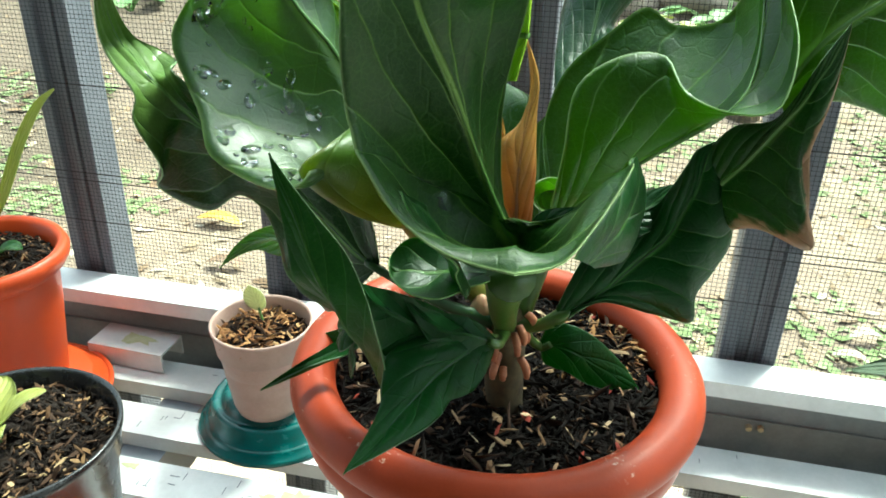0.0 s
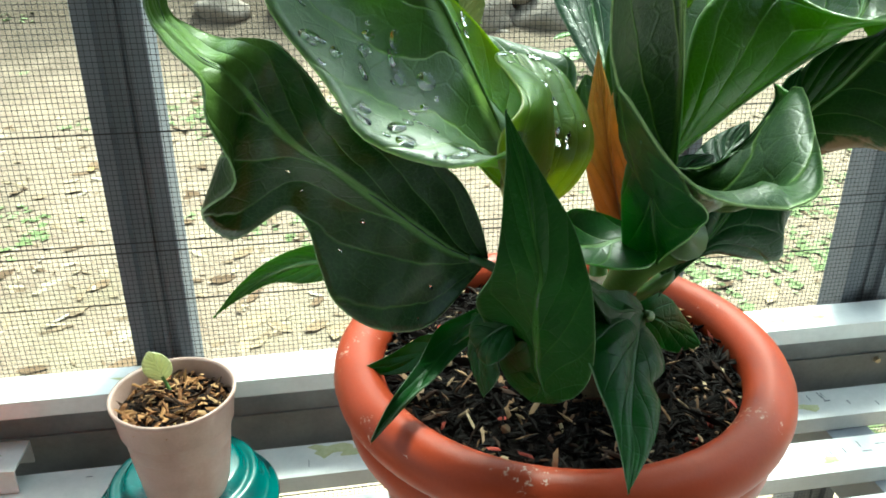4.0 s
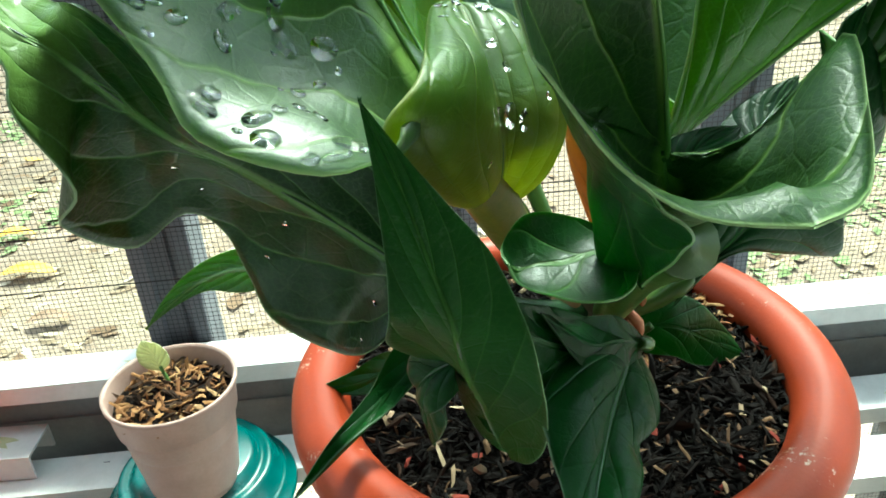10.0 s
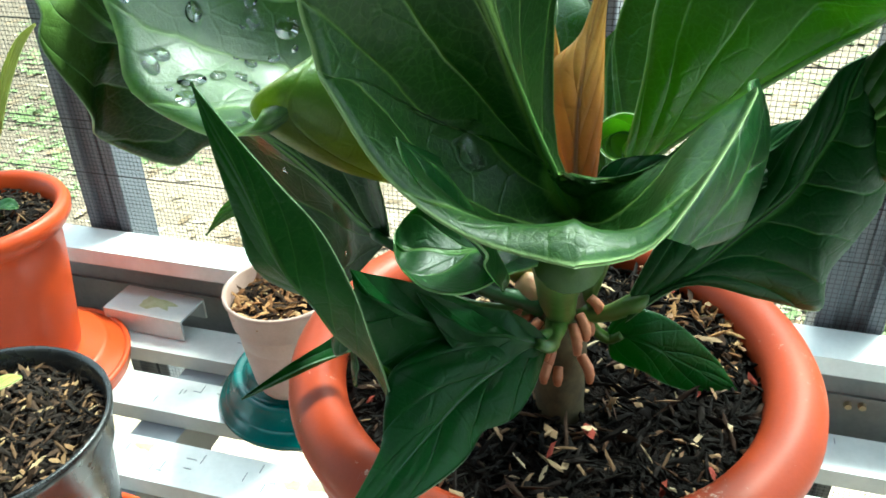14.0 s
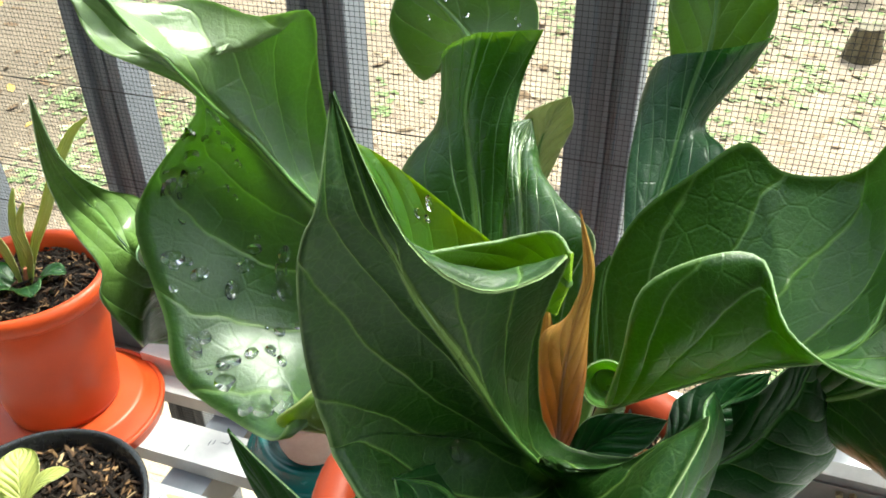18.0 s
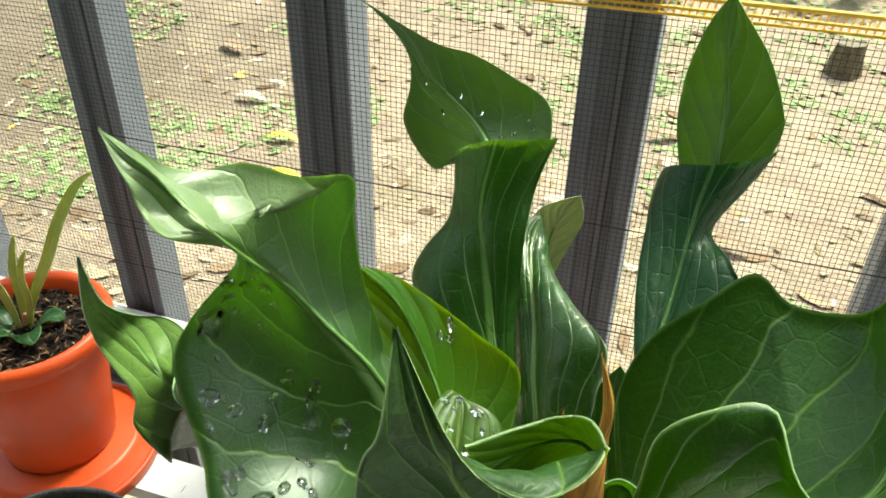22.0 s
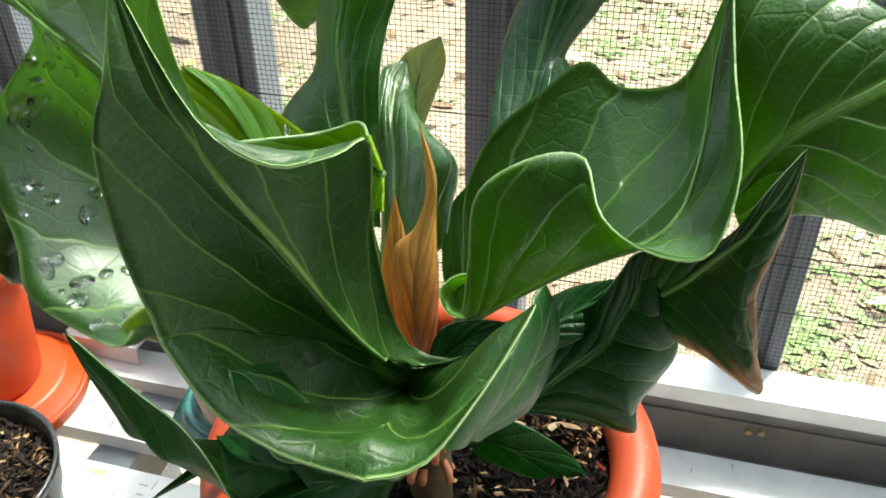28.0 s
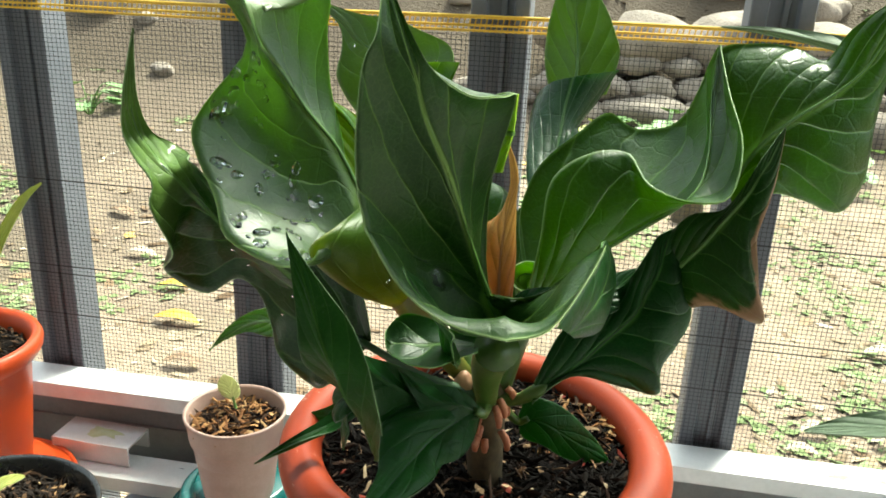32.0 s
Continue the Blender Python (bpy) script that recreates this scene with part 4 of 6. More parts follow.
def leaf(name, guide, mat, parent, label, cup=0.12, ripple=0.0012, rib=0.0012, thick=0.0007, pillow=0.0005, along=44, across=11, seed=0, flare=0.0, weld=False):
    """A blade swept between its rib and its two edges, with pillowed skin between the side veins, and the rib below it."""
    ribs, lefts, rights = guide["rib"], guide["left"], guide["right"]
    grid = []
    for i in range(along + 1):
        s = i / along
        m, l, r = curve_at(ribs, s), curve_at(lefts, s), curve_at(rights, s)
        row = []
        for j in range(-across, across + 1):
            u = abs(j) / across
            e = l if j < 0 else r
            row.append(m + (e - m) * u)
        grid.append(row)
    cols = 2 * across + 1
    span = sum((Vector(ribs[k + 1]) - Vector(ribs[k])).length for k in range(len(ribs) - 1))
    pillow *= min(1.0, span / 0.11) ** 2
    normals = []
    for i in range(along + 1):
        row = []
        for j in range(cols):
            du = grid[i][min(j + 1, cols - 1)] - grid[i][max(j - 1, 0)]
            dv = grid[min(i + 1, along)][j] - grid[max(i - 1, 0)][j]
            n = du.cross(dv)
            row.append(n.normalized() if n.length > 1e-12 else Vector((0, 0, 1)))
        normals.append(row)
    if weld:
        for j in range(cols):
            normals[0][j] = (normals[1][j] + normals[1][cols - 1 - j]).normalized()
    top, uvs = [], []
    for i in range(along + 1):
        s = i / along
        for j in range(cols):
            u = abs(j - across) / across
            e = grid[i][0] if j < across else grid[i][-1]
            width = (e - grid[i][across]).length
            lift = -cup * width * (1 - (2 * u - 1) ** 2)
            roll = flare * width * max(0.0, 1 - 1.5 * s) * math.exp(-((u - 0.76) / 0.2) ** 2)
            wave = (s - 0.25 * u ** 0.8) * 9.0
            lift -= pillow * min(1.0, width / 0.02) * (0.5 + 0.5 * math.cos(2 * math.pi * (wave - 0.5))) * math.sin(math.pi * min(1.0, u * 1.05))
            lift += ripple * (min(1.0, s / 0.1) if weld else 1.0) * min(1.0, width / 0.02) * u ** 3 * noise.noise(Vector((s * 7 + seed * 3.1, (1 if j < across else 5) + seed, 0.3)))
            if flare:
                lift *= min(1.0, s / 0.1)
            top.append(grid[i][j] + normals[i][j] * lift + Vector((0, -0.4 * roll, roll)))
            uvs.append((j / (cols - 1), s))
    verts = list(top)
    for i in range(along + 1):
        for j in range(cols):
            k = i * cols + j
            verts.append(top[k] - normals[i][j] * thick)
            uvs.append((j / (cols - 1), i / along))
    half, faces = len(top), []
    for i in range(along):
        for j in range(cols - 1):
            a, b = i * cols + j, i * cols + j + 1
            faces.append((a, b, b + cols, a + cols))
            faces.append((half + a, half + a + cols, half + b + cols, half + b))
        for j in (0, cols - 1):
            a = i * cols + j
            faces.append((a, a + cols, half + a + cols, half + a))
    blade = mesh_object(name, verts, faces, mat, parent, label, uvs=uvs)
    if weld:
        bm = bmesh.new()
        bm.from_mesh(blade.data)
        bmesh.ops.remove_doubles(bm, verts=bm.verts, dist=0.00002)
        bm.to_mesh(blade.data)
        bm.free()
    blade_skin[seed] = (blade, top, normals, cols, along)
    line = [top[int(i * along / 12) * cols + across] - normals[int(i * along / 12)][across] * (thick * 0.5 + rib * 0.25) for i in range(13)]
    v, f = tube(line, [rib, rib * 0.75, rib * 0.45, rib * 0.12], 6, 24)
    mesh_object("midrib", v, f, MAT_SHEATH if mat is MAT_SHEATH else MAT_RIB_DARK if mat in DARK_SKINS else MAT_RIB, blade)
    return blade


# ---- ground and distance ----
GROUND_Z = -0.42


def bank(x, y):
    """The yard ends in a rising bank."""
    k = max(0.0, min(1.0, (y - 3.3) / 2.4))
    return 1.5 * k * k * (3 - 2 * k) * (1 + 0.12 * noise.noise(Vector((x * 1.1, y * 1.1, 3.0))))


n_ = 130
gv, gf = [], []
for i in range(n_ + 1):
    for j in range(n_ + 1):
        x = math.copysign(abs(i / n_ * 2 - 1) ** 3.2 * 300, i / n_ * 2 - 1)
        y = 1.5 + math.copysign(abs(j / n_ * 2 - 1) ** 3.2 * 300, j / n_ * 2 - 1)
        far = max(0.0, min(1.0, (y - 1.0) / 6.0))
        z = GROUND_Z + 0.03 * noise.noise(Vector((x * 0.9, y * 0.9, 0))) + 0.35 * far * far + bank(x, y)
        gv.append((x, y, z))
for i in range(n_):
    for j in range(n_):
        a = i * (n_ + 1) + j
        gf.append((a, a + n_ + 1, a + n_ + 2, a + 1))
ground = mesh_object("ground", gv, gf, MAT_EARTH)
tagged(ground, "bare brown earth with dry leaves and weeds", "ground", kind="structure")


def ground_height(x, y):
    far = max(0.0, min(1.0, (y - 1.0) / 6.0))
    return GROUND_Z + 0.03 * noise.noise(Vector((x * 0.9, y * 0.9, 0))) + 0.35 * far * far + bank(x, y)


# unseen wall added behind the camera; its dark tone cuts the fill light
MAT_UNSEEN_DARK = speckled("unseen_wall_dark", (0.07, 0.065, 0.06), (0.11, 0.10, 0.09), 0.85, 3.0, 60.0, 0.0, 0.3, 0.002)
bm = bmesh.new()
box_bm(bm, -4.0, 4.0, -2.65, -2.5, GROUND_Z - 0.1, 2.4)
tagged(part("wall_unseen", bm, MAT_UNSEEN_DARK, None, smooth=False), "plain dark wall added unseen behind the camera to cut fill light", "wall", kind="structure")

MAT_FLOOR = speckled("beige_concrete", (0.38, 0.29, 0.2), (0.5, 0.39, 0.28), 0.85, 7.0, 120.0, 0.0, 0.35, 0.002)
bm = bmesh.new()
box_bm(bm, -3.0, 3.0, -0.45, 0.3, GROUND_Z - 0.1, -0.388)
tagged(part("floor", bm, MAT_FLOOR, None, smooth=False), "beige concrete floor under the bench", "floor", kind="structure")
# added floor, out of view, kept dark so little light bounces up
MAT_UNSEEN_FLOOR = speckled("unseen_floor_dark", (0.07, 0.066, 0.06), (0.12, 0.112, 0.1), 0.8, 7.0, 120.0, 0.0, 0.3, 0.002)
bm = bmesh.new()
box_bm(bm, -3.0, 3.0, -2.5, -0.454, GROUND_Z - 0.1, -0.390)
tagged(part("floor_unseen", bm, MAT_UNSEEN_FLOOR, None, smooth=False), "unseen dark floor added to cut bounce light on the plant", "floor", kind="structure")
bm = bmesh.new()
box_bm(bm, -3.0, -0.42, 0.304, 0.66, GROUND_Z - 0.1, -0.386)
box_bm(bm, -0.42, 3.0, 0.304, 0.58, GROUND_Z - 0.1, -0.386)
tagged(part("pavement", bm, MAT_FLOOR, None, smooth=False), "beige concrete strip beside the fence", "pavement", kind="structure")

# added slab, out of view, that blocks sky light from the camera side
bm = bmesh.new()
box_bm(bm, -4.2, 4.2, -2.7, -0.75, 2.402, 2.47)
tagged(part("ceiling_unseen", bm, MAT_UNSEEN_DARK, None, smooth=False), "unseen slab added to block the sky behind the camera", "porch roof", kind="structure")

# ---- bench of steel slats ----
TILT = math.tan(radians(2.2))
SLAT_TOP = -0.03
bench_turn = pose(0, 0, 0, 0, 0, 2.2)


def channel_bm(x0, x1, y0, y1, z0, z1, wall=0.0022):
    """A top flange with two sides, open below."""
    bm = bmesh.new()
    box_bm(bm, x0, x1, y0, y1, z1 - wall, z1)
    box_bm(bm, x0, x1, y0, y0 + wall, z0, z1 - wall)
    box_bm(bm, x0, x1, y1 - wall, y1, z0, z1 - wall)
    return bm


bench = thing("plant_bench", 0, 0, SLAT_TOP, "bench of galvanised steel channel slats with white worn tops", "bench")
bench.matrix_basis = bench_turn
for k in range(10):
    back = 0.2345 - 0.0655 * k
    ob = part("slat", channel_bm(-1.3, 1.1, back - 0.038, back, SLAT_TOP - 0.0145, SLAT_TOP), MAT_STEEL, bench, smooth=False)
    ob.matrix_parent_inverse = Matrix()
for x in (-0.62, -0.36, -0.02, 0.3, 0.72):
    bm = bmesh.new()
    box_bm(bm, x, x + 0.04, -0.4, 0.236, SLAT_TOP - 0.06, SLAT_TOP - 0.0150)
    ob = part("crossbar", bm, MAT_POST, bench, smooth=False)
    ob.matrix_parent_inverse = Matrix()
# one steel in two tones: sunlit flange painted light, shaded web dark
bm = bmesh.new()
box_bm(bm, -1.4, 1.2, 0.237, 0.273, 0.0345, 0.037)
box_bm(bm, -1.4, 1.2, 0.237, 0.2395, 0.022, 0.0345)
ob = part("rail_flange", bm, MAT_STEEL, bench, "top flange of the rail, coloured lighter as sunlit steel", smooth=False)
ob.matrix_parent_inverse = Matrix()
bm = bmesh.new()
box_bm(bm, -1.4, 1.2, 0.268, 0.2704, -0.022, -0.0195)
box_bm(bm, -1.4, 1.2, 0.2688, 0.2704, 0.013, 0.0145)
box_bm(bm, -1.4, 1.2, 0.2705, 0.273, -0.066, 0.0345)
box_bm(bm, -1.4, 1.2, 0.240, 0.2705, -0.066, -0.0635)
ob = part("back_rail", bm, MAT_RAIL_SHADED, bench, "galvanised channel rail behind the slats, coloured darker for shade", smooth=False)
ob.matrix_parent_inverse = Matrix()
for x, z in ((0.176, -0.028), (0.166, -0.029), (-0.2450, -0.028), (0.387, -0.028)):
    bm = bmesh.new()
    bmesh.ops.create_cone(bm, cap_ends=True, segments=6, radius1=0.0032, radius2=0.0027, depth=0.004)
    bmesh.ops.rotate(bm, verts=bm.verts, matrix=Euler((radians(90), 0, 0)).to_matrix())
    bmesh.ops.translate(bm, verts=bm.verts, vec=(x + 0.0103, 0.2683, z))
    ob = part("bolt", bm, MAT_BRASS, bench, "brass hexagon bolt", smooth=False)
    ob.matrix_parent_inverse = Matrix()
for x in (-0.75, 0.75):
    for y in (-0.38, 0.2):
        bm = bmesh.new()
        box_bm(bm, x, x + 0.04, y, y + 0.036, GROUND_Z - 0.02, SLAT_TOP - 0.07)
        ob = part("leg", bm, MAT_POST, bench, smooth=False)
        ob.matrix_parent_inverse = Matrix()

# ---- posts and net ----


def post_bm(x0, x1, y0, y1, z0, z1):
    """A post with two flat edges and a shallow groove with a ridge between them."""
    w = x1 - x0
    line = [(x0, y1), (x0, y0 + 0.001), (x0 + 0.001, y0), (x0 + 0.26 * w, y0), (x0 + 0.3 * w, y0 + 0.006), (x0 + 0.5 * w, y0 + 0.007), (x0 + 0.52 * w, y0 + 0.0045), (x0 + 0.6 * w, y0 + 0.0045), (x0 + 0.62 * w, y0 + 0.007), (x0 + 0.72 * w, y0 + 0.006), (x0 + 0.76 * w, y0), (x1 - 0.001, y0), (x1, y0 + 0.001), (x1, y1)]
    bm = bmesh.new()
    low = [bm.verts.new((x, y, z0)) for x, y in line]
    high = [bm.verts.new((x, y, z1)) for x, y in line]
    for k in range(len(line)):
        j = (k + 1) % len(line)
        bm.faces.new((low[k], low[j], high[j], high[k]))
    bm.faces.new(high)
    bm.faces.new(low[::-1])
    return bm


for k in range(-3, 4):
    x = -0.082 + 0.2105 * k
    y = 0.2775 + x * TILT
    e = thing("fence_post", x + 0.024, y, GROUND_Z, "grey steel channel post of the netted fence", "post", "fence posts")
    part("channel", post_bm(x, x + 0.047, y, y + 0.034, GROUND_Z - 0.05, 1.2), MAT_POST, e, smooth=False)

net = thing("insect_net", 0, 0.274, -0.02, "black mesh net with a yellow top hem stretched before the posts", "net")
nv, nf = [], []


def thread(a, b, r):
    k = len(nv)
    d = (Vector(b) - Vector(a)).normalized()
    s = d.cross(Vector((0, 1, 0))).normalized() * r
    o = Vector((0, r, 0))
    for p in (Vector(a), Vector(b)):
        nv.extend((p + s - o * 0.6, p - s - o * 0.6, p + o))
    nf.extend(((k, k + 1, k + 4, k + 3), (k + 1, k + 2, k + 5, k + 4), (k + 2, k, k + 3, k + 5)))


rng = random.Random(4)
NET_TOP, NET_STEP = 0.385, 0.0039
x = -1.25
while x < 1.0:
    dx = rng.uniform(-0.0004, 0.0004)
    thread((x + dx, 0.2745 + x * TILT, GROUND_Z), (x - dx, 0.2745 + x * TILT, NET_TOP), 0.0002)
    x += NET_STEP
z = GROUND_Z
while z < NET_TOP:
    dz = rng.uniform(-0.0004, 0.0004)
    wide = 0.0006 if rng.random() < 0.02 else 0.00021
    thread((-1.25, 0.274 - 1.25 * TILT, z + dz), (1.0, 0.274 + TILT, z - dz), wide)
    z += NET_STEP
mesh_object("mesh", nv, nf, MAT_NET, net, smooth=False)
for z, r in ((0.386, 0.0011), (0.390, 0.0011), (0.3965, 0.0017)):
    v, f = tube([(-1.25, 0.2735 - 1.25 * TILT, z), (-0.4, 0.2725 - 0.4 * TILT, z - 0.002), (0.1, 0.2725, z + 0.003), (1.0, 0.2735 + TILT, z)], [r, r], 6, 40)
    mesh_object("hem", v, f, MAT_HEM, net, "yellow woven hem")
nv, nf = [], []
x = -1.2
while x < 0.98:
    lift = 0.003 * math.exp(-((x - 0.1) / 0.35) ** 2) - 0.002 * math.exp(-((x + 0.4) / 0.3) ** 2)
    thread((x, 0.2722 + x * TILT, 0.3845 + lift), (x + 0.0022, 0.2722 + x * TILT, 0.3975 + lift), 0.0005)
    x += 0.0044
mesh_object("stitches", nv, nf, MAT_HEM, net, "yellow stitches across the hem", smooth=False)

# ---- pots ----


def husks(name, cx, cy, z, radius, count, size, mat, parent, seed, dome=0.004, label="", wide=(0.1, 0.27)):
    """Loose flakes that lie on the soil of a pot."""
    rg = random.Random(seed)
    v, f = [], []
    for _ in range(count):
        r, a = radius * math.sqrt(rg.random()), rg.uniform(0, 2 * math.pi)
        c = Vector((cx + r * math.cos(a), cy + r * math.sin(a), z + dome * (1 - (r / radius) ** 2) + rg.uniform(-0.001, 0.0035)))
        l, w, h = size * rg.uniform(0.5, 1.5), size * rg.uniform(*wide), size * rg.uniform(0.05, 0.13)
        m = Matrix.Translation(c) @ Euler((rg.gauss(0, 0.45), rg.gauss(0, 0.4), rg.uniform(0, 6.3))).to_matrix().to_4x4()
        k = len(v)
        t1, t2 = rg.uniform(0.15, 0.8), rg.uniform(0.15, 0.8)
        for p in ((-l / 2, 0, 0), (-l / 4, -w / 2, h * 0.4), (l / 4, -w / 2 * t1, h * 0.4), (l / 2, 0, 0), (l / 4, w / 2, h * 0.3), (-l / 4, w / 2 * t2, h * 0.3), (0, 0, h), (0, 0, -h)):
            v.append(m @ Vector(p))
        ring = (0, 1, 2, 3, 4, 5)
        for q in range(6):
            f.append((k + ring[q], k + ring[(q + 1) % 6], k + 6))
            f.append((k + ring[(q + 1) % 6], k + ring[q], k + 7))
    return tagged(mesh_object(name, v, f, mat, parent, label, smooth=False), kind="stuff")


def soil_disc(name, cx, cy, z, radius, parent, dome=0.004, seed=1):
    v, f = [(cx, cy, z + dome)], []
    rings, seg = 14, 56
    for i in range(1, rings + 1):
        for k in range(seg):
            a, r = 2 * math.pi * k / seg, radius * i / rings
            n = noise.noise(Vector((r * math.cos(a) * 90 + seed, r * math.sin(a) * 90, seed)))
            v.append((cx + r * math.cos(a), cy + r * math.sin(a), z + dome * (1 - (i / rings) ** 2) + 0.0028 * n))
    for k in range(seg):
        f.append((0, 1 + k, 1 + (k + 1) % seg))
    for i in range(rings - 1):
        for k in range(seg):
            a, b = 1 + i * seg + k, 1 + i * seg + (k + 1) % seg
            f.append((a, a + seg, b + seg, b))
    return mesh_object(name, v, f, MAT_SOIL, parent)


# main pot
PX, PY = -0.0198, 0.001
pot = thing("plant_pot", PX, PY, SLAT_TOP, "round terracotta-coloured plastic pot with a thick rolled rim", "plant pot")
v, f = lathe([(0.066, -0.012), (0.070, 0.0), (0.075, 0.05), (0.082, 0.11), (0.088, 0.158), (0.0885, 0.17), (0.0875, 0.1745), (0.079, 0.172), (0.074, 0.1), (0.066, 0.0), (0.05, -0.006), (0.0005, -0.006), (0.0005, -0.012)], PX, PY, 96)
mesh_object("body", v, f, MAT_POT, pot)
rim = [(0.0945 + 0.0118 * math.cos(a) * (1.0 if math.cos(a) > 0 else 0.95), 0.1895 + 0.0115 * math.sin(a)) for a in [2 * math.pi * k / 18 for k in range(18)]]
v, f = lathe(rim, PX, PY, 96, True)
mesh_object("rim", v, f, MAT_POT_RIM, pot, "rolled terracotta rim with pale scuffs")
v, f = lathe([(0.096, 0.160), (0.1005, 0.166), (0.1015, 0.176), (0.0985, 0.182), (0.09, 0.18), (0.088, 0.165)], PX, PY, 96, True)
mesh_object("collar", v, f, MAT_POT, pot)
v, f = lathe([(0.001, -0.030), (0.074, -0.030), (0.084, -0.016), (0.086, -0.012), (0.082, -0.010), (0.07, -0.0125), (0.001, -0.0125)], PX, PY, 72)
saucer = thing("pot_saucer", PX, PY, SLAT_TOP, "terracotta plastic saucer under the large pot", "saucer")
mesh_object("dish", v, f, MAT_POT, saucer)
soil_disc("soil", PX, PY, 0.184, 0.0865, pot, 0.005, 3)
husks("husk_litter", PX, PY, 0.1855, 0.085, 2900, 0.0085, MAT_CHIPS, pot, 11, 0.005, "charred rice husk and bark crumbs")

husks("bark_litter", PX, PY, 0.188, 0.083, 210, 0.0125, MAT_BARKS, pot, 17, 0.005, "dark bark strips and thin twigs")
husks("pale_litter", PX, PY, 0.1893, 0.083, 150, 0.0075, MAT_PALECHIP, pot, 18, 0.005, "pale and reddish rice husks", (0.28, 0.55))
husks("twig_litter", PX, PY, 0.1895, 0.078, 70, 0.021, MAT_BARKS, pot, 24, 0.005, "thin dark twigs", (0.03, 0.06))
husks("straw_litter", PX + 0.046, PY + 0.03, 0.188, 0.031, 190, 0.0085, MAT_HUSK, pot, 25, 0.002, "brown husk and straw by the rim", (0.14, 0.32))

# small pink pot on a teal dish
dish = thing("teal_dish", -0.245, 0.172, SLAT_TOP, "teal green plastic dish turned upside down on the slats", "dish")
v, f = lathe([(0.066, -0.030), (0.067, -0.0275), (0.0655, -0.025), (0.0615, -0.0242), (0.0605, -0.021), (0.0588, -0.0196), (0.0575, -0.0195), (0.0562, -0.013), (0.0545, -0.0118), (0.0535, -0.0055), (0.0515, -0.0032), (0.0485, -0.003), (0.047, -0.0042), (0.0445, -0.004), (0.043, -0.0015), (0.0415, 0.003), (0.038, 0.0045), (0.0005, 0.0045)], -0.245, 0.172, 72)
mesh_object("shell", v, f, MAT_TEAL, dish)
small = thing("small_pot", -0.2375, 0.15, 0.0045, "small dusty pink plastic pot with a pale rim", "plant pot")
v, f = lathe([(0.0005, 0.0048), (0.0265, 0.0048), (0.029, 0.012), (0.0335, 0.045), (0.0345, 0.062), (0.0375, 0.064), (0.0395, 0.082), (0.0412, 0.0845), (0.0412, 0.0868), (0.0395, 0.0872), (0.0385, 0.085), (0.036, 0.066), (0.03, 0.02), (0.0005, 0.018)], -0.2375, 0.15, 64)
mesh_object("body", v, f, MAT_POT_PINK, small)
soil_disc("soil", -0.2375, 0.15, 0.074, 0.0368, small, 0.003, 5)
husks("husk_litter", -0.2375, 0.15, 0.075, 0.0355, 300, 0.0105, MAT_HUSK, small, 12, 0.003, "brown rice husks", (0.2, 0.4))


def simple_leaf(name, points, width, mat, parent, up=(0, 0, 1), fold=0.25, label=""):
    """A small leaf along a curve."""
    rib, left, right = [], [], []
    n = 5
    for i in range(n + 1):
        s = i / n
        p = curve_at(points, s)
        d = (curve_at(points, min(1, s + 0.02)) - curve_at(points, max(0, s - 0.02))).normalized()
        side = d.cross(Vector(up)).normalized()
        top = side.cross(d)
        w = width * (math.sin(math.pi * min(1.0, s * 0.92 + 0.05)) ** 0.8) if 0 < s < 1 else 0.0008
        rib.append(tuple(p))
        left.append(tuple(p - side * w + top * w * fold))
        right.append(tuple(p + side * w + top * w * fold))
    return leaf(name, dict(rib=rib, left=left, right=right), mat, parent, label, cup=0.1, rib=0.0006, along=16, across=4, ripple=0.0004, pillow=0.0003)


sprout = thing("seedling", -0.2375, 0.16, 0.076, "tiny pale green seedling in the small pink pot", "seedling")
v, f = tube([(-0.240, 0.158, 0.074), (-0.2425, 0.160, 0.083), (-0.246, 0.163, 0.090)], [0.0015, 0.001], 6, 8)
mesh_object("stalk", v, f, MAT_RIB, sprout)
simple_leaf("leaf", [(-0.246, 0.163, 0.087), (-0.248, 0.163, 0.099), (-0.252, 0.161, 0.111)], 0.0095, MAT_SPROUT, sprout, (0, -1, 0.3))

OX, OY = -0.475, 0.125
opot = thing("orange_pot", OX, OY, 0.0, "bright orange plastic pot with a rolled rim", "plant pot")
v, f = lathe([(0.0005, -0.006), (0.044, -0.006), (0.046, 0.0), (0.054, 0.07), (0.057, 0.106), (0.0635, 0.110), (0.0675, 0.116), (0.0685, 0.122), (0.066, 0.1275), (0.062, 0.128), (0.058, 0.124), (0.055, 0.11), (0.046, 0.02), (0.0005, 0.015)], OX, OY, 72)
mesh_object("body", v, f, MAT_POT_BRIGHT, opot)
soil_disc("soil", OX, OY, 0.112, 0.0575, opot, 0.003, 8)
husks("husk_litter", OX, OY, 0.1135, 0.055, 700, 0.0095, MAT_CHIPS_BROWN, opot, 13, 0.003, "charred husk crumbs", (0.18, 0.36))
osaucer = thing("orange_saucer", OX, OY, SLAT_TOP, "bright orange plastic saucer under a pot", "saucer")
v, f = lathe([(0.0005, -0.0065), (0.062, -0.0065), (0.066, -0.008), (0.068, -0.014), (0.076, -0.017), (0.0785, -0.021), (0.079, -0.030), (0.0005, -0.030)], OX, OY, 64)
mesh_object("dish", v, f, MAT_POT_BRIGHT, osaucer)
v, f = lathe([(0.0788 + 0.0026 * math.cos(k * 0.7854), -0.0195 + 0.0026 * math.sin(k * 0.7854)) for k in range(8)], OX, OY, 64, True)
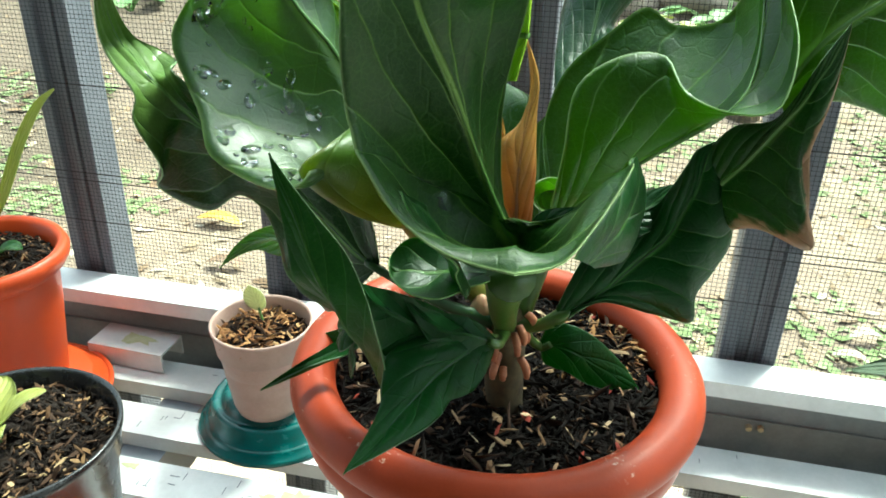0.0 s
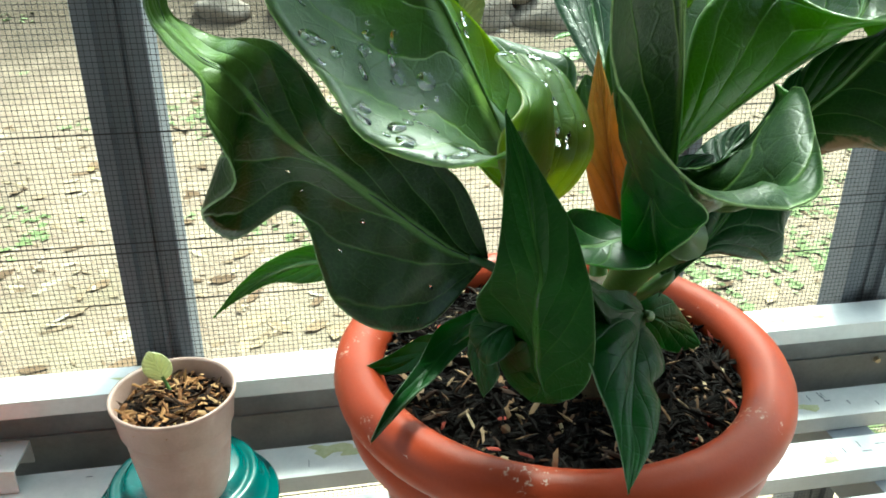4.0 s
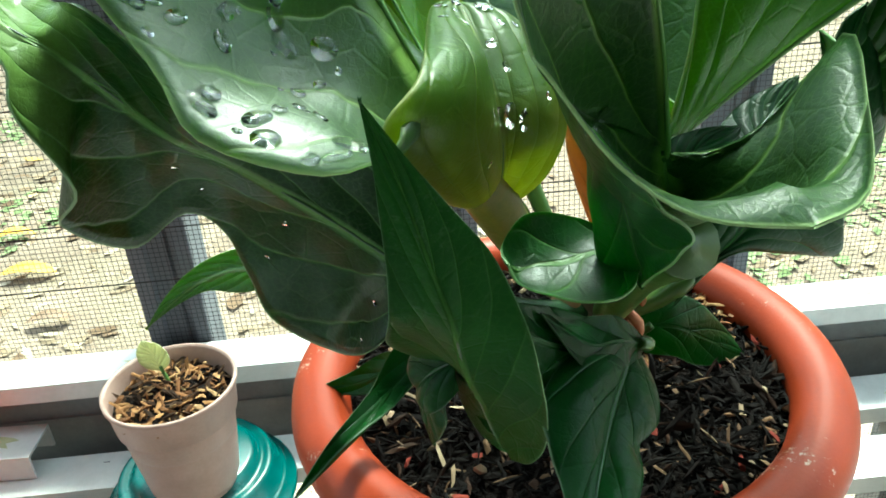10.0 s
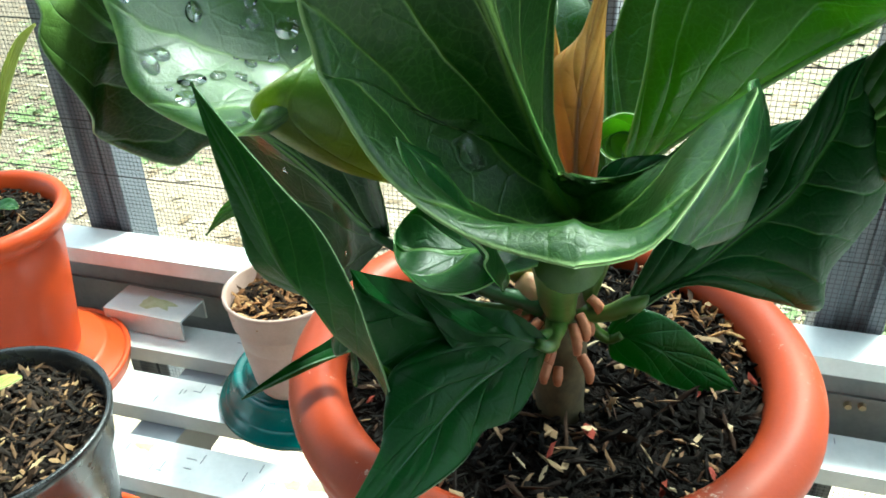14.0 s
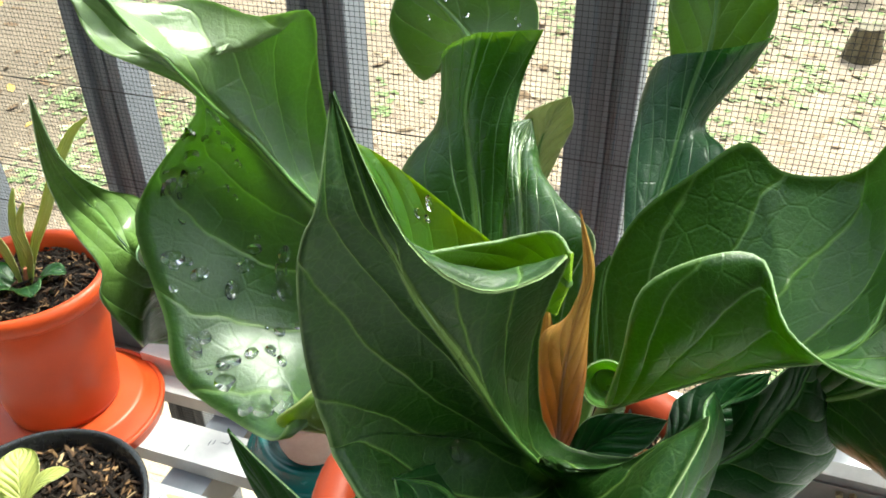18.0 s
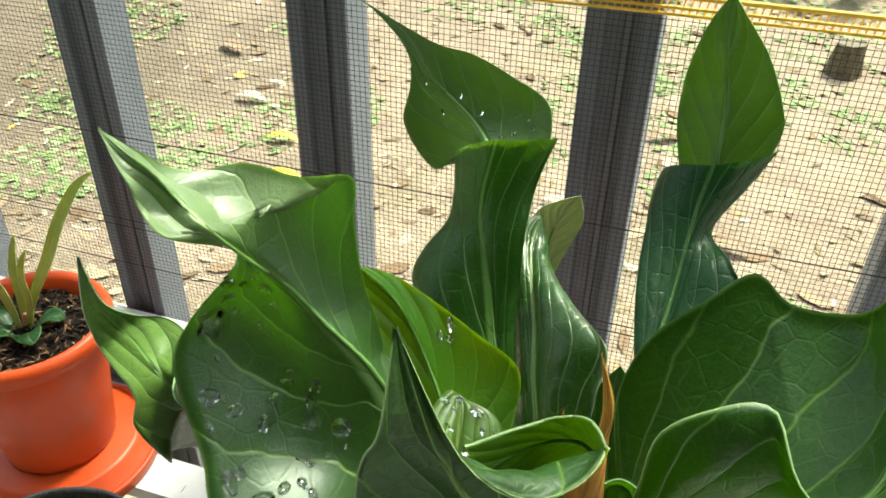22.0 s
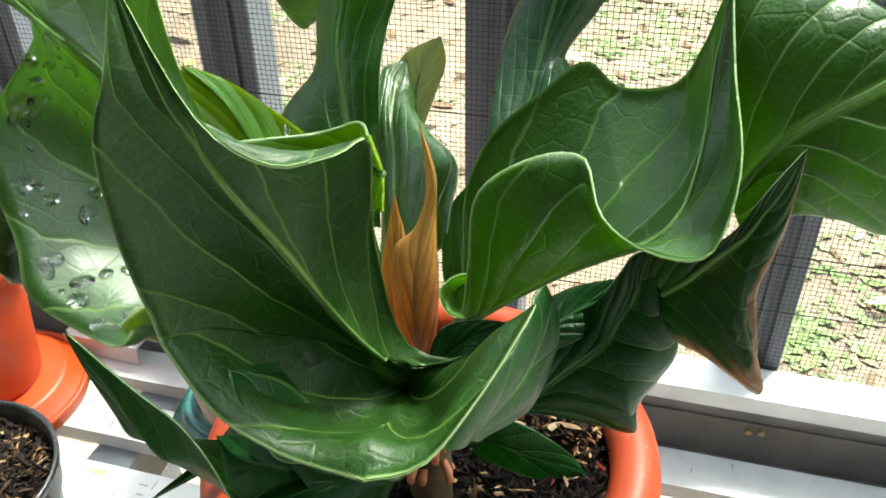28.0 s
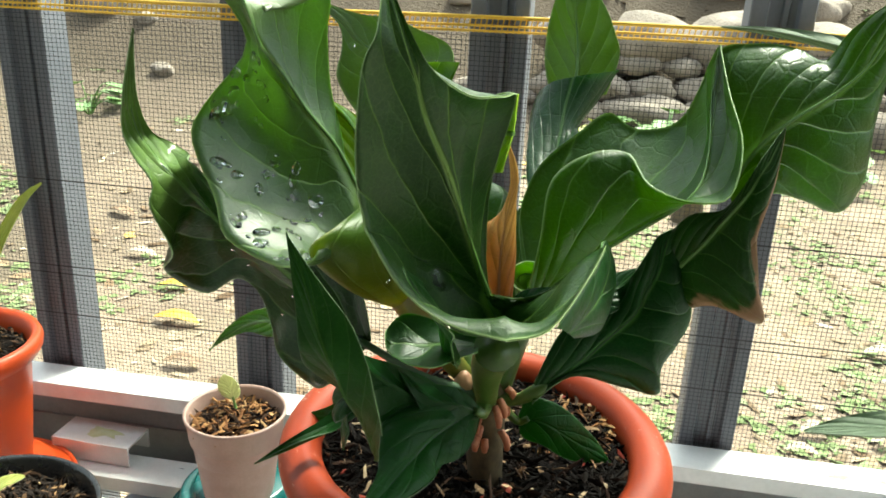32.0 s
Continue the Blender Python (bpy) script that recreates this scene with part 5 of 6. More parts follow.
mesh_object("rim", v, f, MAT_POT_BRIGHT, osaucer, "rolled orange edge")
oplant = thing("potted_young_plant", OX, OY, 0.115, "young plant with narrow yellow-green leaves in the orange pot", "plant")
for pts, w in (([(-0.475, 0.13, 0.113), (-0.468, 0.134, 0.14), (-0.452, 0.140, 0.168), (-0.441, 0.146, 0.2), (-0.424, 0.15, 0.226), (-0.410, 0.156, 0.25), (-0.397, 0.158, 0.26)], 0.0048),
               ([(-0.477, 0.128, 0.113), (-0.478, 0.134, 0.14), (-0.486, 0.142, 0.165), (-0.484, 0.15, 0.19)], 0.0042),
               ([(-0.479, 0.125, 0.113), (-0.486, 0.128, 0.14), (-0.50, 0.13, 0.16), (-0.512, 0.13, 0.175)], 0.0045),
               ([(-0.474, 0.128, 0.113), (-0.466, 0.13, 0.14), (-0.47, 0.134, 0.168), (-0.462, 0.138, 0.188)], 0.0038)):
    simple_leaf("leaf", pts, w, MAT_LEAF_PALE, oplant, (0.2, -1, 0.2))
for pts, w in (([(-0.47, 0.122, 0.116), (-0.458, 0.114, 0.127), (-0.446, 0.106, 0.126)], 0.0105), ([(-0.478, 0.118, 0.116), (-0.484, 0.105, 0.126), (-0.489, 0.092, 0.122)], 0.0095),
               ([(-0.482, 0.124, 0.116), (-0.496, 0.122, 0.127), (-0.508, 0.118, 0.126)], 0.009), ([(-0.47, 0.132, 0.116), (-0.458, 0.138, 0.126), (-0.447, 0.142, 0.124)], 0.0085)):
    simple_leaf("leaf", pts, w, MAT_LEAF_LOBE, oplant, (0, 0, 1), label="round dark green leaf with pale veins")
v, f = tube([(-0.475, 0.128, 0.108), (-0.476, 0.129, 0.118), (-0.474, 0.13, 0.13)], [0.0035, 0.003, 0.002], 8, 8)
mesh_object("stem", v, f, MAT_ROOT, oplant, "short reddish stem")

BX, BY = -0.305, -0.043
bpot = thing("black_pot", BX, BY, 0.0, "glossy black plastic nursery pot", "plant pot")
v, f = lathe([(0.0005, -0.004), (0.047, -0.004), (0.049, 0.0), (0.055, 0.06), (0.0575, 0.088), (0.0605, 0.09), (0.0625, 0.108), (0.0645, 0.11), (0.0650, 0.1145), (0.0635, 0.116), (0.0615, 0.113), (0.058, 0.1), (0.05, 0.02), (0.0005, 0.015)], BX, BY, 72)
mesh_object("body", v, f, MAT_POT_BLACK, bpot)
soil_disc("soil", BX, BY, 0.1, 0.0595, bpot, 0.003, 9)
husks("husk_litter", BX, BY, 0.1015, 0.058, 1100, 0.0095, MAT_CHIPS_BROWN, bpot, 14, 0.003, "charred husk crumbs", (0.18, 0.36))
bsaucer = thing("orange_saucer", BX, BY, SLAT_TOP, "orange plastic saucer under the black pot", "saucer")
v, f = lathe([(0.0005, -0.0045), (0.058, -0.0045), (0.063, -0.007), (0.066, -0.014), (0.070, -0.018), (0.071, -0.030), (0.0005, -0.030)], BX, BY, 64)
mesh_object("dish", v, f, MAT_POT_BRIGHT, bsaucer)
v, f = lathe([(0.0708 + 0.0026 * math.cos(k * 0.7854), -0.0165 + 0.0026 * math.sin(k * 0.7854)) for k in range(8)], BX, BY, 64, True)
mesh_object("rim", v, f, MAT_POT_BRIGHT, bsaucer, "rolled orange edge")
bplant = thing("potted_seedling", BX, BY, 0.103, "small seedling with round pale green leaves in the black pot", "seedling")
v, f = tube([(BX - 0.008, BY, 0.1), (BX - 0.009, BY + 0.002, 0.118)], [0.0022, 0.0016], 6, 5)
mesh_object("stalk", v, f, MAT_RIB, bplant)
for pts, w in (([(-0.314, -0.041, 0.116), (-0.322, -0.03, 0.128), (-0.333, -0.018, 0.131)], 0.012), ([(-0.313, -0.041, 0.116), (-0.304, -0.03, 0.128), (-0.293, -0.02, 0.131)], 0.006),
               ([(-0.314, -0.043, 0.114), (-0.308, -0.052, 0.121), (-0.302, -0.06, 0.117)], 0.008), ([(-0.315, -0.043, 0.114), (-0.324, -0.048, 0.122), (-0.332, -0.052, 0.122)], 0.010)):
    simple_leaf("leaf", pts, w, MAT_LEAF_PALE, bplant, (0, 0, 1))

bracket = thing("steel_bracket", -0.40, 0.21, SLAT_TOP, "short galvanised channel piece bridging rail and slat", "bracket")
part("channel", channel_bm(-0.455, -0.375, 0.1985, 0.2355, -0.0285, -0.008), MAT_STEEL, bracket, smooth=False)

# ---- the plant ----
plant = thing("foliage_plant", -0.010, -0.024, 0.188, "large glossy green plant with cupped wavy leaves", "plant")
v, f = tube([(-0.009, -0.026, 0.182), (-0.011, -0.026, 0.205), (-0.012, -0.024, 0.228), (-0.013, -0.022, 0.243)], [0.0085, 0.0095, 0.0105, 0.009], 12, 14)
v = [p + 0.0016 * noise.noise_vector(p * 220) for p in v]
mesh_object("stem", v, f, MAT_BARK, plant, "short knotted brown stem")
rg = random.Random(21)
for k in range(22):
    a = rg.uniform(2.9, 6.3)
    z = rg.uniform(0.216, 0.247)
    q = 0.0085 + 0.004 * rg.random()
    x, y = -0.012 + q * math.cos(a), -0.025 + q * math.sin(a)
    l = rg.uniform(0.004, 0.0085)
    v, f = tube([(x, y, z), (x + l * 0.6 * math.cos(a), y + l * 0.6 * math.sin(a), z - l * 0.4), (x + l * 0.7 * math.cos(a), y + l * 0.7 * math.sin(a), z - l)], [0.0018, 0.002, 0.0013], 8, 6)
    mesh_object("root_stub", v, f, MAT_ROOT, plant)
for x, y, z, r in ((-0.0235, -0.027, 0.243, 0.0052),):
    bm = bmesh.new()
    bmesh.ops.create_uvsphere(bm, u_segments=16, v_segments=10, radius=1.0)
    for q in bm.verts:
        h = q.co.z
        q.co = Vector((q.co.x * r * (1 - 0.25 * h), q.co.y * r * (1 - 0.25 * h), h * r * 1.25)) + Vector((x, y, z))
    part("bud", bm, MAT_BUD, plant, "swollen pale green bud flushed with pink")

# guide, skin, label, cup, radius of the stalk below the blade
LEAVES = [
    (LEAF_C, MAT_LEAF_WAXY, "upright cupped leaf with a curled front lip", 0.12, 0.011),
    (LOBE_C, MAT_LEAF_LOBE, "round curled lobe at the foot of a leaf", 0.12, 0),
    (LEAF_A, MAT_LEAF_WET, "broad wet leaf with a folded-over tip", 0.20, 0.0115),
    (LEAF_B, MAT_LEAF_YOUNG, "yellow-green leaf lit from behind", 0.10, 0),
    (LEAF_M, MAT_LEAF_UPRIGHT, "pointed upright leaf", 0.08, 0),
    (LEAF_N, MAT_LEAF_SMALL, "arching leaf reaching over the rim", 0.12, 0.0035),
    (LEAF_O, MAT_LEAF_SMALL, "low pointed leaf lying on the soil", -0.04, 0.003),
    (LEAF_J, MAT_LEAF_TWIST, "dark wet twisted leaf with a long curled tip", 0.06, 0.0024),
    (LOBE_M, MAT_LEAF_SMALL, "round lobe at the foot of a pointed leaf", 0.10, 0),
    (LEAF_L, MAT_LEAF, "narrow pointed leaf reaching out", 0.12, 0),
    (LEAF_P, MAT_LEAF_SMALL, "", 0.10, 0),
    (LEAF_Q, MAT_LEAF_SMALL, "narrow leaf with a hooked tip", 0.10, 0.003),
    (LEAF_S1, MAT_LEAF_SMALL, "", 0.12, 0),
    (LEAF_S2, MAT_LEAF_SMALL, "", 0.12, 0.003),
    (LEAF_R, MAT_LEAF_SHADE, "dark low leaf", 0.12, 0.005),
    (LEAF_S, MAT_LEAF_SCORCHED, "hanging leaf with a scorched edge", 0.10, 0),
    (LEAF_E, MAT_LEAF_TROUGH, "wide trough-shaped leaf with wavy edges", -0.12, 0.007),
    (LEAF_T, MAT_LEAF_TROUGH, "bright green leaf bending away", 0.10, 0),
    (LEAF_G, MAT_LEAF_TUBE, "rolled upright leaf", -0.14, 0.005),
    (LEAF_H, MAT_LEAF_STRIPE, "rolled leaf with pale stripes", -0.15, 0.005),
    (LEAF_I, MAT_LEAF_TUBE_DARK, "tall dark rolled leaf", -0.14, 0.005),
    (CURL_E, MAT_LEAF_LIGHT, "small rolled lobe at the foot of a leaf", 0.0, 0),
    (LOBE_A, MAT_LEAF_GLOW, "curled wet foot of a broad leaf", -0.12, 0),
    (LEAF_U, MAT_LEAF_SMALL, "", 0.10, 0),
    (CURL_M, MAT_LEAF_SMALL, "small curled lobe", 0.2, 0),
    (LEAF_X, MAT_LEAF_TUBE, "", 0.10, 0),
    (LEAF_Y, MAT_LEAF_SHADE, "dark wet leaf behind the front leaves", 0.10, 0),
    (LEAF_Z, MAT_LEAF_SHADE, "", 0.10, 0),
    (TIP_H, MAT_LEAF_GREY, "pale grey-green back of a young leaf tip", 0.10, 0),
    (LOBE_D, MAT_LEAF_LOBE, "", 0.05, 0),
    (LOBE_F, MAT_LEAF_LOBE, "turned-out edge of a cupped leaf", -0.12, 0),
    (BLADE_G, MAT_LEAF_BACK, "bent-back pale blade of a rolled leaf", 0.06, 0),
    (BLADE_I, MAT_LEAF_BACK, "flat pointed pale blade of a rolled leaf", 0.06, 0),
    (FLAP_C, MAT_LEAF_BACK, "rolled-back edge of an upright leaf", 0.0, 0),
]
CROWN = Vector((-0.012, -0.024, 0.236))
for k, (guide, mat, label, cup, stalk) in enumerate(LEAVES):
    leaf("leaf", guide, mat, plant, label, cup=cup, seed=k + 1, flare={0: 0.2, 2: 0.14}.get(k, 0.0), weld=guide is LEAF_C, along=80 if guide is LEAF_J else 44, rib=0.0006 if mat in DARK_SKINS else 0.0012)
    base = Vector(guide["rib"][0])
    lead = (Vector(guide["rib"][1]) - base).normalized()
    if stalk:
        out = Vector((base.x - CROWN.x, base.y - CROWN.y, 0)).normalized()
        foot = CROWN + 0.006 * out + (Vector((-0.004, 0.012, 0.0)) if guide is LEAF_A else Vector())
        mid = foot + (base - foot) * 0.5 + Vector((0, 0, -0.003))
        end = base + lead * 0.006
        if guide is LEAF_C:
            base, end = Vector((-0.008, -0.058, 0.272)), Vector((-0.003, -0.076, 0.289))
            mid = Vector((-0.0105, -0.043, 0.252))
        v, f = tube([foot, mid, base, end], [0.0046, max(0.0022, stalk * 0.56), stalk * 0.72, 0.0098 if guide is LEAF_C else 0.0016], 14, 16)
        mesh_object("stalk", v, f, MAT_PETIOLE_AMBER if guide is LEAF_A else MAT_RIB_DARK if guide is LEAF_J else MAT_PETIOLE, plant)
for guide, label in ((SHEATH_A, "orange pointed sheath of a new leaf"), (SHEATH_B, "")):
    leaf("sheath", guide, MAT_SHEATH, plant, label, cup=-0.25, seed=40)


def drop(seed, s, u, size, stretch=1.0, high=0.3):
    """A water drop on a leaf: s from stalk to tip, u from edge to edge."""
    blade, top, normals, cols, along = blade_skin[seed]
    i, j = min(along - 1, int(s * along)), min(cols - 2, int(u * (cols - 1)))
    fs, fu = s * along - i, u * (cols - 1) - j
    k = i * cols + j
    p = (top[k] * (1 - fu) + top[k + 1] * fu) * (1 - fs) + (top[k + cols] * (1 - fu) + top[k + cols + 1] * fu) * fs
    n = (top[k + 1] - top[k]).cross(top[k + cols] - top[k]).normalized()
    down = (Vector((0, 0, -1)) - n * Vector((0, 0, -1)).dot(n)).normalized()
    side = n.cross(down)
    v, f = [], []
    rings, seg = 5, 14
    for a in range(rings + 1):
        e = a / rings * math.pi / 2
        for b in range(seg):
            w = 2 * math.pi * b / seg
            r = size * math.cos(e) * (1 + 0.18 * math.sin(2 * w + seed + s * 40))
            v.append(p + down * r * math.cos(w) * stretch + side * r * math.sin(w) + n * (size * high * math.sin(e) + 0.0001))
    for a in range(rings):
        for b in range(seg):
            q, z = a * seg + b, a * seg + (b + 1) % seg
            f.append((q, z, z + seg, q + seg))
    f.append(tuple(range(seg))[::-1])
    mesh_object("water_drop", v, f, MAT_DROP, blade)


rg = random.Random(77)
for _ in range(48):
    drop(3, rg.uniform(0.15, 0.56), rg.uniform(0.03, 0.36), 0.0008 + 0.0026 * rg.random() ** 2, rg.uniform(0.9, 1.6))
drop(3, 0.14, 0.12, 0.008, 0.4, 0.12)
drop(3, 0.47, 0.12, 0.0036, 1.9)
drop(3, 0.22, 0.10, 0.0034, 0.8)
drop(3, 0.27, 0.09, 0.0028, 0.8)
for _ in range(20):
    drop(23, rg.uniform(0.3, 0.95), rg.uniform(0.1, 0.9), 0.0005 + 0.0018 * rg.random() ** 2, 1.4, 0.22)
for s, u, r, st in ((0.36, 0.34, 0.0034, 1.3), (0.29, 0.33, 0.0036, 1.5)):
    drop(1, s, u, r, st)
for _ in range(4):
    drop(4, rg.uniform(0.2, 0.6), rg.uniform(0.6, 0.97), rg.uniform(0.0008, 0.002), 1.2)
for _ in range(7):
    drop(8, rg.uniform(0.08, 0.42), rg.uniform(0.05, 0.4), rg.uniform(0.0006, 0.0016), 0.6)
for _ in range(9):
    drop(32, rg.uniform(0.1, 0.6), rg.uniform(0.2, 0.9), rg.uniform(0.0006, 0.0015), 1.2)

# ---- weeds and litter beyond the net ----
rg = random.Random(31)
v, f = [], []
for _ in range(4200):
    y = 0.45 + 5.5 * rg.random() ** 1.7
    x = rg.uniform(-0.9 - 0.75 * y, 0.5 + 0.6 * y)
    c = Vector((x, y, ground_height(x, y) + rg.uniform(0.001, 0.003)))
    l = rg.uniform(0.015, 0.055)
    w = l * rg.uniform(0.2, 0.5)
    m = Matrix.Translation(c) @ Euler((rg.gauss(0, 0.12), rg.gauss(0, 0.12), rg.uniform(0, 6.3))).to_matrix().to_4x4()
    k = len(v)
    b = rg.uniform(0.0, 0.07) * l
    for p in ((-l / 2, 0, b), (-l / 6, -w / 2, b * 0.3), (l / 4, -w * 0.35, b * 0.2), (l / 2, 0, b), (l / 4, w * 0.35, b * 0.2), (-l / 6, w / 2, b * 0.3)):
        v.append(m @ Vector(p))
    f.append((k, k + 1, k + 2, k + 3))
    f.append((k, k + 3, k + 4, k + 5))
tagged(mesh_object("leaf_litter", v, f, MAT_LITTER, smooth=False), "dry fallen leaves and straw on bare earth", "leaf litter", kind="stuff")
v, f = [], []
for _ in range(520):
    y = 0.45 + 4.6 * rg.random() ** 1.4
    x = rg.uniform(-1.2 - 0.8 * y, -0.1 + 0.15 * y) if rg.random() < 0.8 else rg.uniform(-0.2, 0.6 + 0.5 * y)
    c = Vector((x, y, ground_height(x, y) + rg.uniform(0.001, 0.003)))
    l = rg.uniform(0.03, 0.085)
    w = l * rg.uniform(0.3, 0.5)
    m = Matrix.Translation(c) @ Euler((rg.gauss(0, 0.1), rg.gauss(0, 0.08), rg.uniform(0, 6.3))).to_matrix().to_4x4()
    k, b = len(v), rg.uniform(0.02, 0.08) * l
    for p in ((-l / 2, 0, b), (-l / 5, -w / 2, b * 0.6), (l / 5, -w * 0.45, b * 0.6), (l / 2, 0, b * 0.5), (l / 5, w * 0.45, b * 0.5), (-l / 5, w / 2, b * 0.6), (-l / 5, 0, 0), (l / 5, 0, 0)):
        v.append(m @ Vector(p))
    f.extend(((k, k + 1, k + 6), (k + 1, k + 2, k + 7, k + 6), (k + 2, k + 3, k + 7), (k + 3, k + 4, k + 7), (k + 4, k + 5, k + 6, k + 7), (k + 5, k, k + 6)))
tagged(mesh_object("curled_leaf_litter", v, f, MAT_LITTER_BROWN, smooth=False), "curled brown fallen leaves scattered on the earth", "leaf litter", kind="stuff")
v, f = [], []
for _ in range(3000):
    y = 0.5 + 5.5 * rg.random() ** 1.4
    x = rg.uniform(-0.9 - 0.7 * y, 0.5 + 0.6 * y)
    if noise.noise(Vector((x * 1.3, y * 1.3, 4.0))) < 0.02 + (0.14 if x < -0.6 else 0.08 if y < 1.1 else -0.08):
        continue
    for _ in range(rg.randint(5, 11)):
        px, py = x + rg.gauss(0, 0.03), y + rg.gauss(0, 0.03)
        c = Vector((px, py, ground_height(px, py) + rg.uniform(0.001, 0.004)))
        l = rg.uniform(0.014, 0.042)
        w = l * rg.uniform(0.5, 0.8)
        m = Matrix.Translation(c) @ Euler((rg.gauss(0, 0.14), rg.gauss(0, 0.14), rg.uniform(0, 6.3))).to_matrix().to_4x4()
        k = len(v)
        for p in ((-l / 2, 0, 0), (0, -w / 2, 0.002), (l / 2, 0, 0), (0, w / 2, 0.002)):
            v.append(m @ Vector(p))
        f.append((k, k + 1, k + 2, k + 3))
tagged(mesh_object("weeds", v, f, MAT_WEED, smooth=False), "low green weeds in patches", "weeds", kind="stuff")


def rock(x, y, z, size, seed):
    bm = bmesh.new()
    bmesh.ops.create_icosphere(bm, subdivisions=3, radius=1.0)
    for q in bm.verts:
        n = noise.noise(q.co * 1.3 + Vector((seed * 7.7, 0, 0)))
        q.co = Vector((q.co.x * size, q.co.y * size * 0.7, q.co.z * size * 0.55)) * (1 + 0.35 * n) + Vector((x, y, z))
    ob = part("rock", bm, MAT_STONE, None)
    tagged(ob, "rough brown field stone of the bank", "rock", "stones of the bank")


rg = random.Random(8)
for row in range(5):
    x = -0.35 + 0.1 * (row % 2)
    while x < 2.3:
        w = rg.uniform(0.09, 0.2) * (1.6 if row == 4 else 1.0)
        y = 3.55 + 0.09 * row + rg.uniform(-0.03, 0.03)
        rock(x + w, y, -0.36 + 0.115 * row + rg.uniform(-0.012, 0.012), w, int(x * 100) + row)
        x += 2 * w * 0.92
rg = random.Random(9)
for k in range(30):
    x, y = rg.uniform(-3.6, 2.4), rg.uniform(3.7, 5.2)
    rock(x, y, ground_height(x, y) + 0.02, rg.uniform(0.06, 0.2), 300 + k)


def herb(x, y, z, count, spread, size, mat, label, seed):
    """A small broad-leaved plant on its stalks."""
    rg = random.Random(seed)
    e = thing("wild_plant", x, y, z, label, "plant", "wild plants of the bank")
    for _ in range(count):
        a, h = rg.uniform(0, 6.3), rg.uniform(0.4, 1.1) * spread
        r = rg.uniform(0.3, 1.0) * spread
        tip = Vector((x + r * math.cos(a), y + r * math.sin(a), z + h))
        v, f = tube([(x, y, z - 0.01), ((x + tip.x) / 2, (y + tip.y) / 2, z + h * 0.7), tip], [0.004, 0.0025], 5, 6)
        mesh_object("stalk", v, f, MAT_RIB, e)
        d = Vector((math.cos(a), math.sin(a), -0.25))
        simple_leaf("leaf", [tip, tip + d * size * 0.5, tip + d * size], size * 0.4, mat, e)


herb(0.31, 3.22, ground_height(0.31, 3.22), 14, 0.19, 0.11, MAT_LEAF_HERB, "wild plant with broad pale green leaves before the stones", 3)
herb(0.02, 3.3, ground_height(0.02, 3.3), 9, 0.12, 0.09, MAT_LEAF_PALE, "low yellow-green weed at the foot of the stones", 5)
herb(1.0, 3.1, ground_height(1.0, 3.1), 12, 0.15, 0.1, MAT_LEAF_HERB, "wild plant with pale green leaves", 6)
herb(-2.5, 3.2, ground_height(-2.5, 3.2), 12, 0.16, 0.1, MAT_LEAF_HERB, "wild plant with pale green leaves", 7)

# a weathered stump and large fallen leaves
bm = bmesh.new()
bmesh.ops.create_cone(bm, cap_ends=True, segments=18, radius1=0.06, radius2=0.042, depth=0.11)
for q in bm.verts:
    q.co *= 1 + 0.22 * noise.noise(q.co * 30)
    q.co += Vector((0.36, 2.45, ground_height(0.36, 2.45) + 0.045))
stump = thing("tree_stump", 0.36, 2.45, ground_height(0.36, 2.45), "small weathered dark tree stump in the grass", "stump")
part("trunk", bm, MAT_BARK, stump, smooth=False)
rg = random.Random(12)
for x, y, size, mat, label in ((-0.92, 1.21, 0.06, MAT_FALLEN_YELLOW, "fallen yellow-orange leaf on the ground"), (-0.29, 2.9, 0.06, MAT_FALLEN_YELLOW, "fallen yellow-orange leaf on the ground"),
                               (-1.03, 1.4, 0.045, MAT_FALLEN_YELLOW, "fallen yellow-orange leaf on the ground"), (-0.28, 2.0, 0.07, MAT_FALLEN_PALE, "bleached dry fallen leaf"),
                               (-0.28, 1.33, 0.045, MAT_FALLEN_PALE, "bleached dry fallen leaf"), (0.46, 1.01, 0.032, MAT_FALLEN_PALE, "bleached dry fallen leaf"),
                               (0.27, 1.03, 0.04, MAT_FALLEN_BROWN, "curled brown fallen leaf"), (0.63, 1.09, 0.032, MAT_FALLEN_PALE, "bleached dry fallen leaf"), (0.5, 1.09, 0.032, MAT_FALLEN_PALE, "bleached dry fallen leaf"),
                               (-0.8, 1.02, 0.045, MAT_FALLEN_BROWN, "curled brown fallen leaf"), (-1.25, 1.6, 0.05, MAT_FALLEN_PALE, "bleached dry fallen leaf"), (-0.55, 1.5, 0.05, MAT_FALLEN_BROWN, "curled brown fallen leaf"),
                               (0.1, 1.3, 0.045, MAT_FALLEN_BROWN, "curled brown fallen leaf"), (0.75, 1.5, 0.055, MAT_FALLEN_PALE, "bleached dry fallen leaf"), (-1.5, 1.9, 0.06, MAT_FALLEN_BROWN, "curled brown fallen leaf"), (-0.1, 1.75, 0.05, MAT_FALLEN_BROWN, "curled brown fallen leaf")):
    a = rg.uniform(-0.5, 0.5)
    z = ground_height(x, y)
    e = thing("fallen_leaf", x, y, z, label, "fallen leaf", "fallen leaves on the ground")
    d = Vector((math.cos(a) * size, math.sin(a) * size, 0))
    c = Vector((x, y, z + 0.012))
    simple_leaf("blade", [c - d, c + Vector((0, 0, 0.012)), c + d], size * 0.36, mat, e)

